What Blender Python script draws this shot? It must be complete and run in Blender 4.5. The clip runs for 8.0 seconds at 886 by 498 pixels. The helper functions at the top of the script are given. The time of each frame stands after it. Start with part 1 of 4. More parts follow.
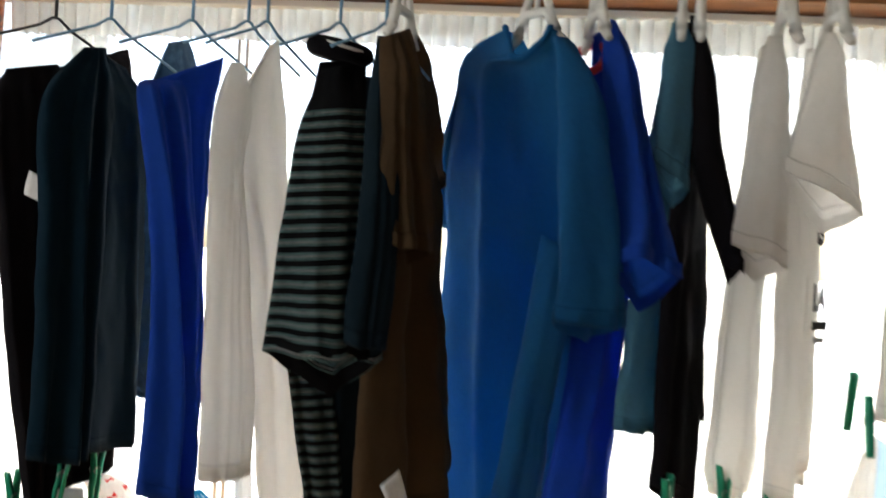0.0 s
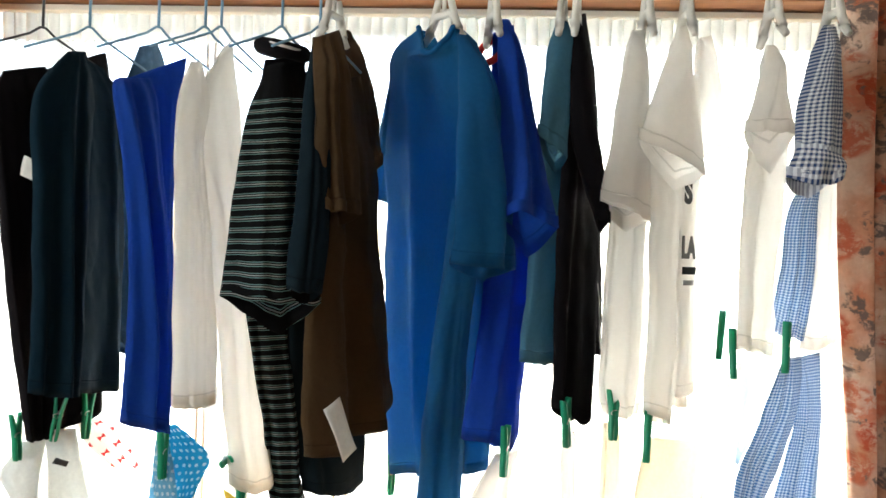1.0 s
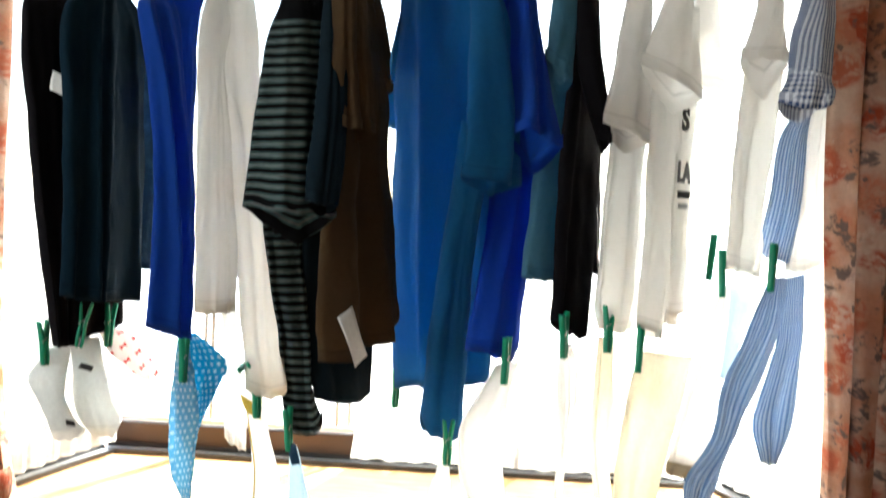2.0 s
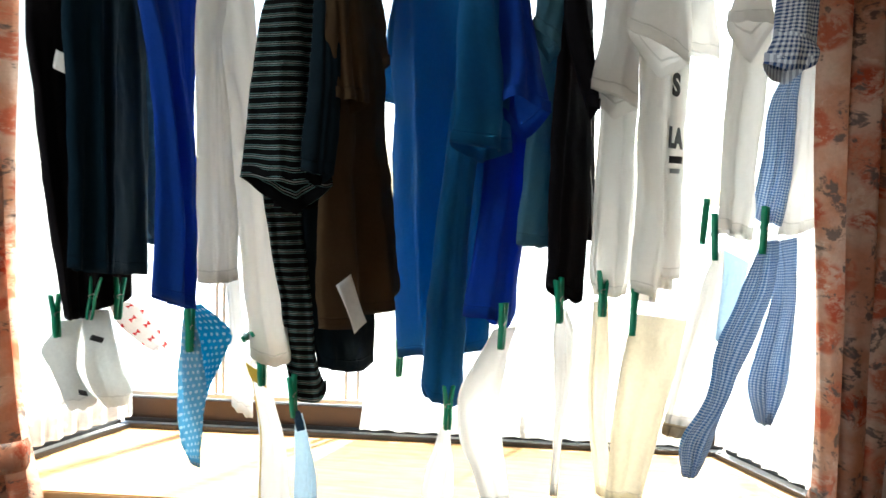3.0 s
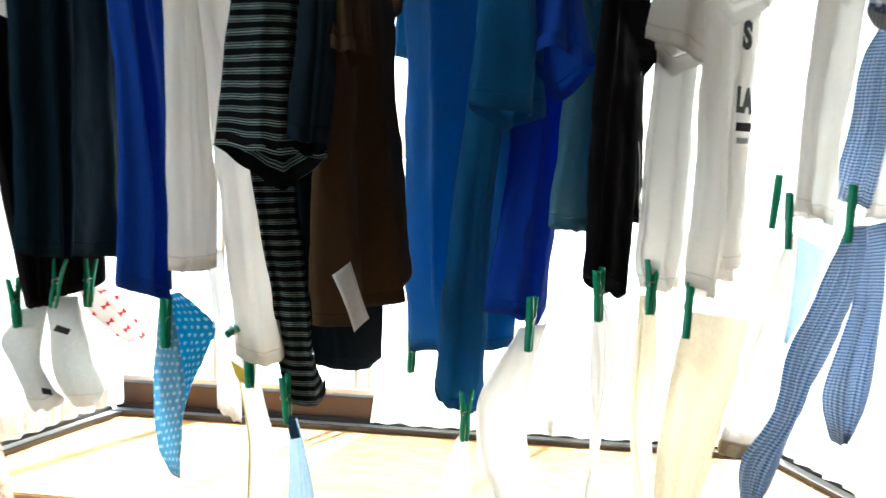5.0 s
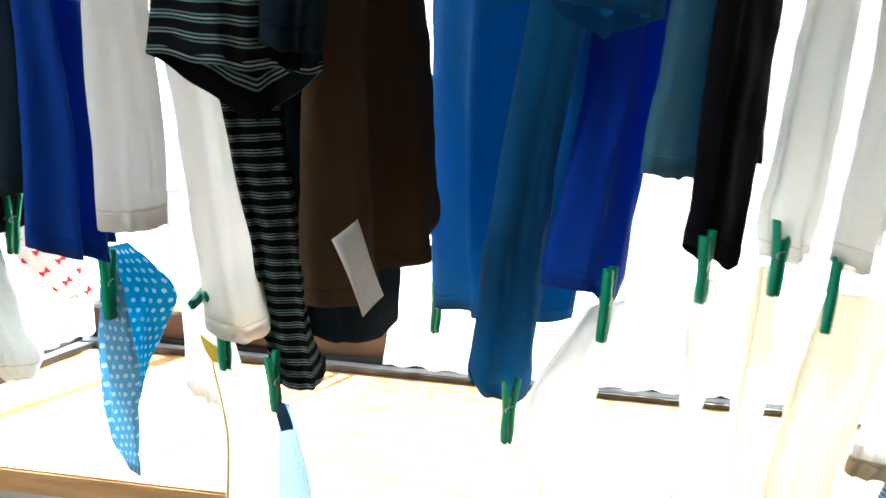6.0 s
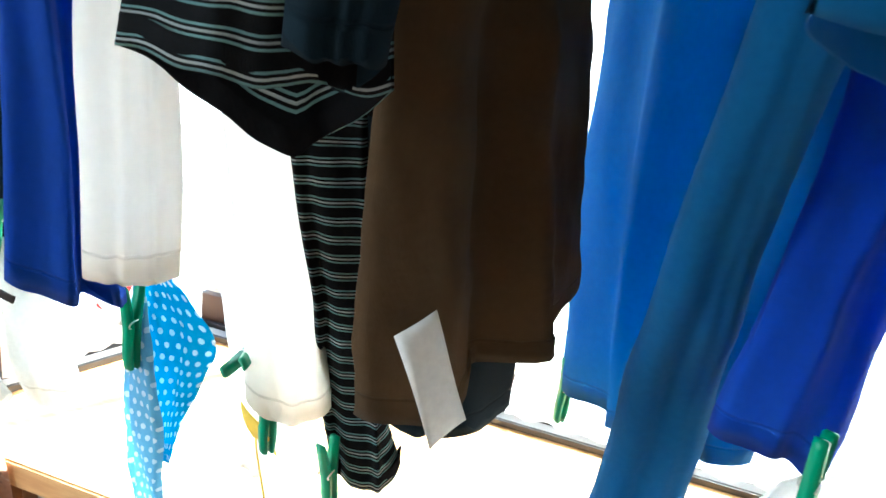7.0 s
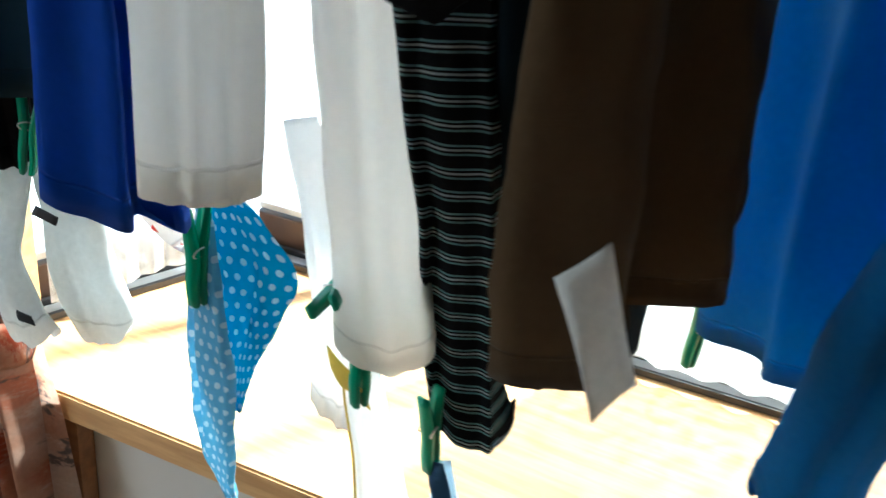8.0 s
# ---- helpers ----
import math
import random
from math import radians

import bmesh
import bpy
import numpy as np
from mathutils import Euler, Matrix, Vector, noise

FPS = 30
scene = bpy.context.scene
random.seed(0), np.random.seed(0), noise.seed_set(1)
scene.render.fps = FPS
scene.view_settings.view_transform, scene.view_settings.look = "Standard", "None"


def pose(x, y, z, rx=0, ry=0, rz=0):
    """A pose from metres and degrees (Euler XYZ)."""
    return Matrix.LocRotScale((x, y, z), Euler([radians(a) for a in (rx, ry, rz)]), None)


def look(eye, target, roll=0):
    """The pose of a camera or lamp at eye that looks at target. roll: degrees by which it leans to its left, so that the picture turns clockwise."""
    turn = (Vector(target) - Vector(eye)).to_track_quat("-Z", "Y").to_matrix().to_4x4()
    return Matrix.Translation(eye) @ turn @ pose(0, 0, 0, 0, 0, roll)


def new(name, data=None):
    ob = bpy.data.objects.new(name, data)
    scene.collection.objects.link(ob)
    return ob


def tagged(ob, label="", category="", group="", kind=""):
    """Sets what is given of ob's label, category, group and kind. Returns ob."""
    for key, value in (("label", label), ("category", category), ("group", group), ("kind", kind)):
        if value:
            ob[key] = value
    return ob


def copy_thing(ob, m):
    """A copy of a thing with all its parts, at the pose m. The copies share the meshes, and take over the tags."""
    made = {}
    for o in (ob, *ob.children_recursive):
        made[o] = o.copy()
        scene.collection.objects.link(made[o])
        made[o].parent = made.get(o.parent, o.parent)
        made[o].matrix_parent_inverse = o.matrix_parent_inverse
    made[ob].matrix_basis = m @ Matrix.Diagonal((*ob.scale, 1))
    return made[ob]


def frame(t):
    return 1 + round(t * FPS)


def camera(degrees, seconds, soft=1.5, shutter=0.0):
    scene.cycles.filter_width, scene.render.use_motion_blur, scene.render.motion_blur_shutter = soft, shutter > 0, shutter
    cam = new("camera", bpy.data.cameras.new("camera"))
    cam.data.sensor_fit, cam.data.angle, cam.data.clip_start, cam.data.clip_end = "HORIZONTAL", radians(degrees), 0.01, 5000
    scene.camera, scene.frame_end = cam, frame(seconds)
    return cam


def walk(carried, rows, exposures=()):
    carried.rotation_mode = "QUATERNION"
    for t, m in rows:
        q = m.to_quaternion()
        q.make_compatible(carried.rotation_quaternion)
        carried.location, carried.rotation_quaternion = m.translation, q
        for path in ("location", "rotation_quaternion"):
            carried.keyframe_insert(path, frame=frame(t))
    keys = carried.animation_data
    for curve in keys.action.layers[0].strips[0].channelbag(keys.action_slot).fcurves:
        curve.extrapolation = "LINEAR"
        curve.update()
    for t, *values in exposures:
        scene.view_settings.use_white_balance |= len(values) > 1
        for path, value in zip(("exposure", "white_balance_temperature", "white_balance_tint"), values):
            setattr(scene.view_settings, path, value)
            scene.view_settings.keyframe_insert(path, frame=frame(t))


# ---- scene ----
cam = camera(56.3, 8.0, shutter=0.5)
# seconds, eye, point looked at, roll
PATH = [
    (0, (0.161, 0.088, 1.557), (-0.094, 2.071, 1.576), 3.1),
    (0.5, (0.234, -0.017, 1.506), (0.014, 1.971, 1.505), 2.4),
    (1, (0.282, -0.111, 1.506), (0.051, 1.875, 1.521), 1.7),
    (1.2, (0.282, -0.14, 1.519), (0.05, 1.846, 1.523), 2.0),
    (1.5, (0.275, -0.183, 1.486), (0.038, 1.803, 1.507), 2.1),
    (2, (0.267, -0.186, 1.45), (0.059, 1.801, 1.354), 2.7),
    (2.2, (0.278, -0.171, 1.438), (0.096, 1.815, 1.294), 2.1),
    (3.5, (0.313, -0.248, 1.42), (0.025, 1.728, 1.312), 1.5),
    (4, (0.299, -0.261, 1.413), (0.021, 1.718, 1.33), 1.6),
    (4.2, (0.302, -0.246, 1.418), (0.029, 1.733, 1.306), 1.9),
    (5.3, (0.281, 0.143, 1.465), (-0.042, 2.096, 1.18), 2.1),
    (5.5, (0.245, 0.222, 1.492), (-0.057, 2.168, 1.142), 2.7),
    (6, (0.201, 0.358, 1.479), (-0.116, 2.26, 0.946), 3.1),
    (6.5, (0.185, 0.518, 1.487), (-0.371, 2.356, 0.926), 4.3),
    (6.6, (0.183, 0.558, 1.498), (-0.428, 2.366, 0.901), 5.0),
    (7, (0.172, 0.653, 1.496), (-0.529, 2.417, 0.864), 7.1),
    (7.5, (0.143, 0.696, 1.477), (-0.594, 2.384, 0.696), 7.1),
    (8, (0.064, 0.749, 1.441), (-0.674, 2.414, 0.614), 6.6),
]
EXPOSURES = [(0.0, 2.3, 6500.0, 6.0), (0.5, 3.3, 6300.0, 4.0), (1.0, 3.0, 6500.0, 3.0), (2.0, 2.8, 6300.0, 3.0), (3.5, 2.25, 6100.0, 1.0), (4.0, 2.1, 6100.0, 1.0), (5.5, 2.8, 5900.0, 1.0), (6.5, 2.85, 5700.0, 0.0), (7.0, 3.6, 5600.0, -2.0), (7.5, 3.1, 5500.0, -3.0), (8.0, 2.4, 5450.0, -4.0)]
walk(cam, [(t, look(eye, target, roll)) for t, eye, target, roll in PATH], EXPOSURES)

# ---- world, sun and an added fill lamp ----
world = bpy.data.worlds.new("world")
scene.world = world
world.use_nodes = True
wt = world.node_tree
sky = wt.nodes.new("ShaderNodeTexSky")
sky.sky_type, sky.sun_disc = "NISHITA", False
SUN_EL, SUN_AZ = 50, 26
sky.sun_elevation, sky.sun_rotation = radians(SUN_EL), radians(SUN_AZ)
sky.air_density, sky.dust_density = 1.0, 3.0
wt.nodes["Background"].inputs["Strength"].default_value = 0.15
wt.links.new(sky.outputs[0], wt.nodes["Background"].inputs["Color"])
sun = new("sun", bpy.data.lights.new("sun", "SUN"))
sun.data.energy, sun.data.angle, sun.data.color = 5.0, radians(3.5), (1.0, 0.95, 0.87)
sun_dir = Vector((math.sin(radians(SUN_AZ)) * math.cos(radians(SUN_EL)), math.cos(radians(SUN_AZ)) * math.cos(radians(SUN_EL)), math.sin(radians(SUN_EL))))
sun.matrix_world = look((0, 0, 0), -sun_dir)
# unseen fill lamp, added to brighten and model the clothes from the left
side_light = new("side_fill_light", bpy.data.lights.new("side_fill_light", "AREA"))
side_light.data.shape, side_light.data.size, side_light.data.size_y = "RECTANGLE", 1.4, 1.2
side_light.data.energy, side_light.data.color = 5.0, (0.95, 0.98, 1.0)
side_light.matrix_world = look((-2.18, -0.7, 1.6), (0.0, 0.9, 1.45))


# ---- materials ----
class Net:
    """Short-hand for building a node material."""

    def __init__(self, name):
        self.mat = bpy.data.materials.new(name)
        self.mat.use_nodes = True
        self.t = self.mat.node_tree
        self.bsdf = self.t.nodes["Principled BSDF"]
        self.out = self.t.nodes["Material Output"]

    def node(self, kind, props=None, **ins):
        n = self.t.nodes.new("ShaderNode" + kind)
        props = props or {}
        if "operation" in props:
            n.operation = props["operation"]
        if "data_type" in props:
            n.data_type = props["data_type"]
        if "interpolation_type" in props:
            n.interpolation_type = props["interpolation_type"]
        if "blend_type" in props:
            n.blend_type = props["blend_type"]
        for k, v in ins.items():
            key = int(k[1:]) if k[0] == "i" and k[1:].isdigit() else k.replace("_", " ")
            self.put(n.inputs[key], v)
        return n

    def put(self, socket, v):
        if isinstance(v, bpy.types.NodeSocket):
            self.t.links.new(v, socket)
        else:
            socket.default_value = v

    def math(self, op, a, b=0.0, c=0.0):
        return self.node("Math", {"operation": op}, i0=a, i1=b, i2=c).outputs[0]

    def mix(self, f, a, b):
        n = self.node("Mix", {"data_type": "RGBA"})
        self.put(n.inputs[0], f), self.put(n.inputs[6], a), self.put(n.inputs[7], b)
        return n.outputs[2]

    def noise(self, vec, scale, detail=3.0, rough=0.55):
        return self.node("TexNoise", None, Vector=vec, Scale=scale, Detail=detail, Roughness=rough).outputs[0]

    def ramp(self, f, lo, hi):
        n = self.node("MapRange", {"interpolation_type": "SMOOTHSTEP"}, Value=f)
        n.inputs[1].default_value, n.inputs[2].default_value = lo, hi
        return n.outputs[0]

    def coord(self, which):
        return self.node("TexCoord").outputs[which]

    def bump(self, height, strength, distance=0.002):
        return self.node("Bump", None, Height=height, Strength=strength, Distance=distance).outputs[0]


def rgb(r, g, b):
    return (r, g, b, 1.0)


def fabric(name, colour, through_light=0.25, pattern=None, rough=0.9, fuzz=0.08, vary=0.14, weave=3200):
    """Woven cloth: mottled dye, fine weave relief, soft creases, a hem seam, and some light passing through."""
    m = Net(name)
    uv, ob = m.coord("UV"), m.coord("Object")
    xyz = m.node("SeparateXYZ", None, Vector=uv)
    u, v = xyz.outputs[0], xyz.outputs[1]
    col = rgb(*colour)
    if pattern:
        col = pattern(m, u, v, col, uv)
    big = m.noise(ob, 7.0, 4.0)
    fine = m.noise(ob, 160.0, 2.0)
    shade = m.math("ADD", m.math("MULTIPLY", m.math("SUBTRACT", big, 0.5), vary * 2), m.math("MULTIPLY", m.math("SUBTRACT", fine, 0.5), vary * 1.6))
    seam = m.math("SUBTRACT", 1.0, m.ramp(m.math("ABSOLUTE", m.math("SUBTRACT", v, 0.02)), 0.0004, 0.0018))
    bright = m.math("SUBTRACT", m.math("ADD", 1.0, shade), m.math("MULTIPLY", seam, 0.18))
    hsv = m.node("HueSaturation", None, Color=col, Value=bright).outputs[0]
    wx = m.math("SINE", m.math("MULTIPLY", u, weave * 3.0))
    wy = m.math("SINE", m.math("MULTIPLY", v, weave * 3.0))
    h = m.math("ADD", m.math("MULTIPLY", m.math("ADD", wx, wy), 0.02), m.math("MULTIPLY", m.noise(ob, 38.0, 4.0), 0.9))
    h = m.math("SUBTRACT", h, m.math("MULTIPLY", seam, 0.5))
    bump = m.bump(h, 0.55, 0.004)
    m.put(m.bsdf.inputs["Base Color"], hsv)
    m.put(m.bsdf.inputs["Roughness"], rough)
    m.put(m.bsdf.inputs["Sheen Weight"], fuzz)
    m.put(m.bsdf.inputs["Specular IOR Level"], 0.08)
    m.put(m.bsdf.inputs["Normal"], bump)
    tr = m.node("BsdfTranslucent", None, Color=hsv, Normal=bump).outputs[0]
    mixed = m.node("MixShader", None, i0=through_light, i1=m.bsdf.outputs[0], i2=tr).outputs[0]
    m.put(m.out.inputs["Surface"], mixed)
    return m.mat


def stripes(limit):
    """Groups of thin pale lines on black, up to a height above the hem."""
    def make(m, u, v, col, uv):
        return m.mix(m.math("LESS_THAN", v, limit), col, lines(m, u, v, col, uv))
    return make


def lines(m, u, v, col, uv):
    f = m.math("FRACT", m.math("MULTIPLY", m.math("ADD", v, m.math("MULTIPLY", m.noise(uv, 12.0), 0.006)), 1 / 0.0165))
    tone = col
    for a, c in ((0.24, rgb(0.14, 0.25, 0.25)), (0.43, rgb(0.34, 0.37, 0.37)), (0.62, rgb(0.14, 0.25, 0.25))):
        band = m.math("LESS_THAN", m.math("ABSOLUTE", m.math("SUBTRACT", f, a)), 0.045)
        tone = m.mix(band, tone, c)
    return tone


def check(size, pale, deep):
    def make(m, u, v, col, uv):
        a = m.math("LESS_THAN", m.math("FRACT", m.math("MULTIPLY", u, 1 / size)), 0.5)
        b = m.math("LESS_THAN", m.math("FRACT", m.math("MULTIPLY", v, 1 / size)), 0.5)
        half = m.mix(0.5, rgb(*pale), rgb(*deep))
        both = m.math("MULTIPLY", a, b)
        one = m.math("MAXIMUM", a, b)
        return m.mix(both, m.mix(one, rgb(*pale), half), rgb(*deep))
    return make


def dots(size, radius, spot):
    def make(m, u, v, col, uv):
        row = m.math("FLOOR", m.math("MULTIPLY", v, 1 / size))
        x = m.math("SUBTRACT", m.math("FRACT", m.math("ADD", m.math("MULTIPLY", u, 1 / size), m.math("MULTIPLY", row, 0.5))), 0.5)
        y = m.math("SUBTRACT", m.math("FRACT", m.math("MULTIPLY", v, 1 / size)), 0.5)
        d = m.math("SQRT", m.math("ADD", m.math("MULTIPLY", x, x), m.math("MULTIPLY", y, y)))
        return m.mix(m.math("LESS_THAN", d, radius), col, rgb(*spot))
    return make


def bows(m, u, v, col, uv):
    """Small red bow motifs: two wedges meeting in a knot."""
    s = 1 / 0.026
    row = m.math("FLOOR", m.math("MULTIPLY", v, s))
    x = m.math("ABSOLUTE", m.math("SUBTRACT", m.math("FRACT", m.math("ADD", m.math("MULTIPLY", u, s), m.math("MULTIPLY", row, 0.5))), 0.5))
    y = m.math("ABSOLUTE", m.math("SUBTRACT", m.math("FRACT", m.math("MULTIPLY", v, s)), 0.5))
    wedge = m.math("LESS_THAN", y, m.math("ADD", m.math("MULTIPLY", x, 0.6), 0.04))
    inside = m.math("LESS_THAN", x, 0.24)
    return m.mix(m.math("MULTIPLY", wedge, inside), col, rgb(0.6, 0.05, 0.05))


def denim_wash(m, u, v, col, uv):
    n = m.ramp(m.noise(uv, 30.0, 6.0, 0.7), 0.45, 0.75)
    return m.mix(n, col, rgb(0.10, 0.20, 0.33))


def floral(m, u, v, col, uv):
    """Blotchy printed blossoms and leaves on a warm ground."""
    warp = m.node("MixRGB", {"blend_type": "ADD"}, i0=0.05, i1=uv, i2=m.node("TexNoise", None, Vector=uv, Scale=14.0, Detail=3.0).outputs[1]).outputs[0]
    cell = m.node("TexVoronoi", None, Vector=warp, Scale=14.0)
    petal = m.math("MULTIPLY", m.math("SUBTRACT", 1.0, m.ramp(cell.outputs[0], 0.36, 0.50)), m.ramp(m.noise(warp, 60.0, 4.0, 0.7), 0.36, 0.56))
    leaf = m.math("MULTIPLY", m.ramp(m.noise(warp, 24.0, 4.0, 0.65), 0.53, 0.60), m.ramp(m.noise(warp, 90.0, 3.0), 0.36, 0.52))
    pale = m.math("MULTIPLY", m.ramp(m.noise(warp, 19.0, 5.0, 0.7), 0.55, 0.66), 0.55)
    tint = m.mix(m.node("SeparateColor", None, Color=cell.outputs[1]).outputs[0], rgb(0.36, 0.07, 0.035), rgb(0.50, 0.20, 0.12))
    ground = m.mix(m.ramp(m.noise(uv, 9.0, 4.0), 0.35, 0.65), col, rgb(0.46, 0.23, 0.14))
    base = m.mix(pale, ground, rgb(0.66, 0.56, 0.48))
    return m.mix(leaf, m.mix(petal, base, tint), rgb(0.15, 0.12, 0.11))


def wood(name, dark, light, scale=1.0, rough=0.4):
    m = Net(name)
    ob = m.coord("Object")
    stretch = m.node("Mapping", None, Vector=ob, Scale=(1.2 * scale, 14.0 * scale, 14.0 * scale)).outputs[0]
    n = m.noise(stretch, 4.0, 6.0, 0.62)
    fine = m.noise(m.node("Mapping", None, Vector=ob, Scale=(6.0, 160.0, 160.0)).outputs[0], 2.0, 3.0)
    f = m.math("ADD", m.math("MULTIPLY", m.ramp(n, 0.3, 0.7), 0.75), m.math("MULTIPLY", fine, 0.25))
    m.put(m.bsdf.inputs["Base Color"], m.mix(f, rgb(*dark), rgb(*light)))
    m.put(m.bsdf.inputs["Roughness"], m.math("ADD", rough, m.math("MULTIPLY", m.noise(ob, 20.0), 0.15)))
    m.put(m.bsdf.inputs["Normal"], m.bump(f, 0.2, 0.001))
    return m.mat


def solid(name, colour, rough=0.5, metal=0.0, vary=0.08, scale=30.0, bump=0.1, clear=0.0):
    m = Net(name)
    ob = m.coord("Object")
    n = m.noise(ob, scale, 4.0)
    m.put(m.bsdf.inputs["Base Color"], m.node("HueSaturation", None, Color=rgb(*colour), Value=m.math("ADD", 1.0, m.math("MULTIPLY", m.math("SUBTRACT", n, 0.5), vary * 2))).outputs[0])
    m.put(m.bsdf.inputs["Roughness"], m.math("ADD", rough - 0.06, m.math("MULTIPLY", n, 0.12)))
    m.put(m.bsdf.inputs["Metallic"], metal)
    m.put(m.bsdf.inputs["Normal"], m.bump(m.noise(ob, scale * 6, 2.0), bump, 0.001))
    if clear:
        tr = m.node("BsdfTranslucent", None, Color=rgb(*colour)).outputs[0]
        m.put(m.out.inputs["Surface"], m.node("MixShader", None, i0=clear, i1=m.bsdf.outputs[0], i2=tr).outputs[0])
    return m.mat


def lace(name, open_share, scale, through_light=0.5):
    """Net cloth: white threads with real gaps between them, and denser motifs."""
    m = Net(name)
    uv = m.coord("UV")
    xyz = m.node("SeparateXYZ", None, Vector=uv)
    u, v = xyz.outputs[0], xyz.outputs[1]
    ca = m.math("ABSOLUTE", m.math("SINE", m.math("MULTIPLY", u, scale)))
    cb = m.math("ABSOLUTE", m.math("SINE", m.math("MULTIPLY", v, scale)))
    hole = m.math("MULTIPLY", m.ramp(ca, 0.25, 0.5), m.ramp(cb, 0.25, 0.5))
    motif = m.ramp(m.noise(uv, 26.0, 3.0), 0.50, 0.60)
    edge = m.math("SUBTRACT", 1.0, m.ramp(v, 0.004, 0.014))
    gap = m.math("MULTIPLY", m.math("MULTIPLY", hole, open_share), m.math("SUBTRACT", 1.0, m.math("MAXIMUM", m.math("MULTIPLY", motif, 0.6), m.math("MULTIPLY", edge, 0.5))))
    m.put(m.bsdf.inputs["Base Color"], rgb(0.82, 0.84, 0.82))
    m.put(m.bsdf.inputs["Roughness"], 0.9)
    tr = m.node("BsdfTranslucent", None, Color=rgb(0.82, 0.84, 0.82)).outputs[0]
    cloth = m.node("MixShader", None, i0=through_light, i1=m.bsdf.outputs[0], i2=tr).outputs[0]
    clear = m.node("BsdfTransparent").outputs[0]
    m.put(m.out.inputs["Surface"], m.node("MixShader", None, i0=gap, i1=cloth, i2=clear).outputs[0])
    return m.mat


def glass(name):
    m = Net(name)
    clear = m.node("BsdfTransparent", None, Color=rgb(0.97, 0.98, 0.98)).outputs[0]
    gloss = m.node("BsdfGlossy", None, Roughness=0.02).outputs[0]
    m.put(m.out.inputs["Surface"], m.node("MixShader", None, i0=m.node("Fresnel", None, IOR=1.45).outputs[0], i1=clear, i2=gloss).outputs[0])
    return m.mat


BLACK = fabric("black_cotton", (0.008, 0.007, 0.009), 0.3, fuzz=0.02)
NAVY = fabric("navy_twill", (0.004, 0.017, 0.030), 0.25, fuzz=0.02)
DENIM = fabric("washed_denim", (0.05, 0.11, 0.19), 0.45, denim_wash)
ROYAL = fabric("royal_blue_cotton", (0.015, 0.075, 0.42), 0.5)
ROYAL_TEE = fabric("royal_blue_jersey", (0.015, 0.075, 0.44), 0.52)
OFFWHITE = fabric("off_white_twill", (0.85, 0.83, 0.79), 0.72, vary=0.04)
WHITE = fabric("white_jersey", (0.87, 0.86, 0.84), 0.74, vary=0.04)
CREAM = fabric("cream_cotton", (0.86, 0.81, 0.70), 0.68)
STRIPE = fabric("striped_jersey", (0.006, 0.006, 0.007), 0.2, stripes(0.62), fuzz=0.02)
STRIPE_SLEEVE = fabric("striped_sleeve_jersey", (0.006, 0.006, 0.007), 0.2, stripes(0.305), fuzz=0.02)
CHARCOAL = fabric("charcoal_jersey", (0.008, 0.017, 0.025), 0.25, fuzz=0.02)
BROWN = fabric("brown_jersey", (0.085, 0.052, 0.026), 0.4)
BLUE = fabric("blue_jersey", (0.02, 0.15, 0.36), 0.55)
TEAL = fabric("teal_jersey", (0.09, 0.23, 0.33), 0.55)
RED = fabric("red_rib", (0.6, 0.06, 0.07), 0.5)
CHECK_NAVY = fabric("navy_gingham", (0.5, 0.5, 0.6), 0.25, check(0.0066, (0.75, 0.78, 0.84), (0.035, 0.07, 0.19)))
CHECK_BLUE = fabric("blue_gingham", (0.5, 0.5, 0.6), 0.55, check(0.0048, (0.78, 0.84, 0.90), (0.07, 0.20, 0.44)))
POLKA = fabric("polka_dot_cotton", (0.05, 0.40, 0.64), 0.5, dots(0.0125, 0.24, (0.85, 0.88, 0.9)))
POLKA_BACK = fabric("polka_dot_reverse", (0.22, 0.50, 0.68), 0.5, dots(0.0125, 0.26, (0.8, 0.84, 0.87)))
PALE_BLUE = fabric("pale_blue_cotton", (0.66, 0.79, 0.88), 0.6)
YELLOW = fabric("yellow_binding", (0.80, 0.62, 0.12), 0.35)
BEIGE = fabric("beige_binding", (0.55, 0.45, 0.30), 0.25)
BOWS = fabric("bow_print_knit", (0.84, 0.84, 0.83), 0.55, bows)
SOCK = fabric("grey_white_knit", (0.72, 0.74, 0.73), 0.36)
CURTAIN = fabric("floral_curtain_cloth", (0.56, 0.42, 0.34), 0.6, floral, fuzz=0.05, vary=0.2)
LABEL = fabric("label_tape", (0.78, 0.77, 0.75), 0.2)
INK = solid("black_print", (0.012, 0.012, 0.014), 0.7)
GREY_INK = solid("grey_print", (0.35, 0.37, 0.38), 0.7)
PEG = solid("green_peg_plastic", (0.005, 0.30, 0.15), 0.38, vary=0.12, clear=0.15)
STEEL = solid("spring_steel", (0.6, 0.6, 0.6), 0.3, 1.0)
WIRE_BLUE = solid("blue_coated_wire", (0.16, 0.32, 0.48), 0.35)
WIRE_BLACK = solid("black_coated_wire", (0.02, 0.02, 0.025), 0.35)
PLASTIC = solid("white_hanger_plastic", (0.78, 0.77, 0.73), 0.35, clear=0.25)
OAK = wood("orange_oak_board", (0.46, 0.24, 0.09), (0.70, 0.42, 0.19))
BEAM = wood("brown_head_board", (0.17, 0.065, 0.018), (0.28, 0.12, 0.035), rough=0.6)
FLOOR = wood("floor_boards", (0.25, 0.14, 0.07), (0.40, 0.25, 0.13))
FRAME = solid("brown_window_paint", (0.055, 0.030, 0.020), 0.45, vary=0.2)
DARK_RAIL = solid("black_sash_track", (0.02, 0.02, 0.022), 0.4)
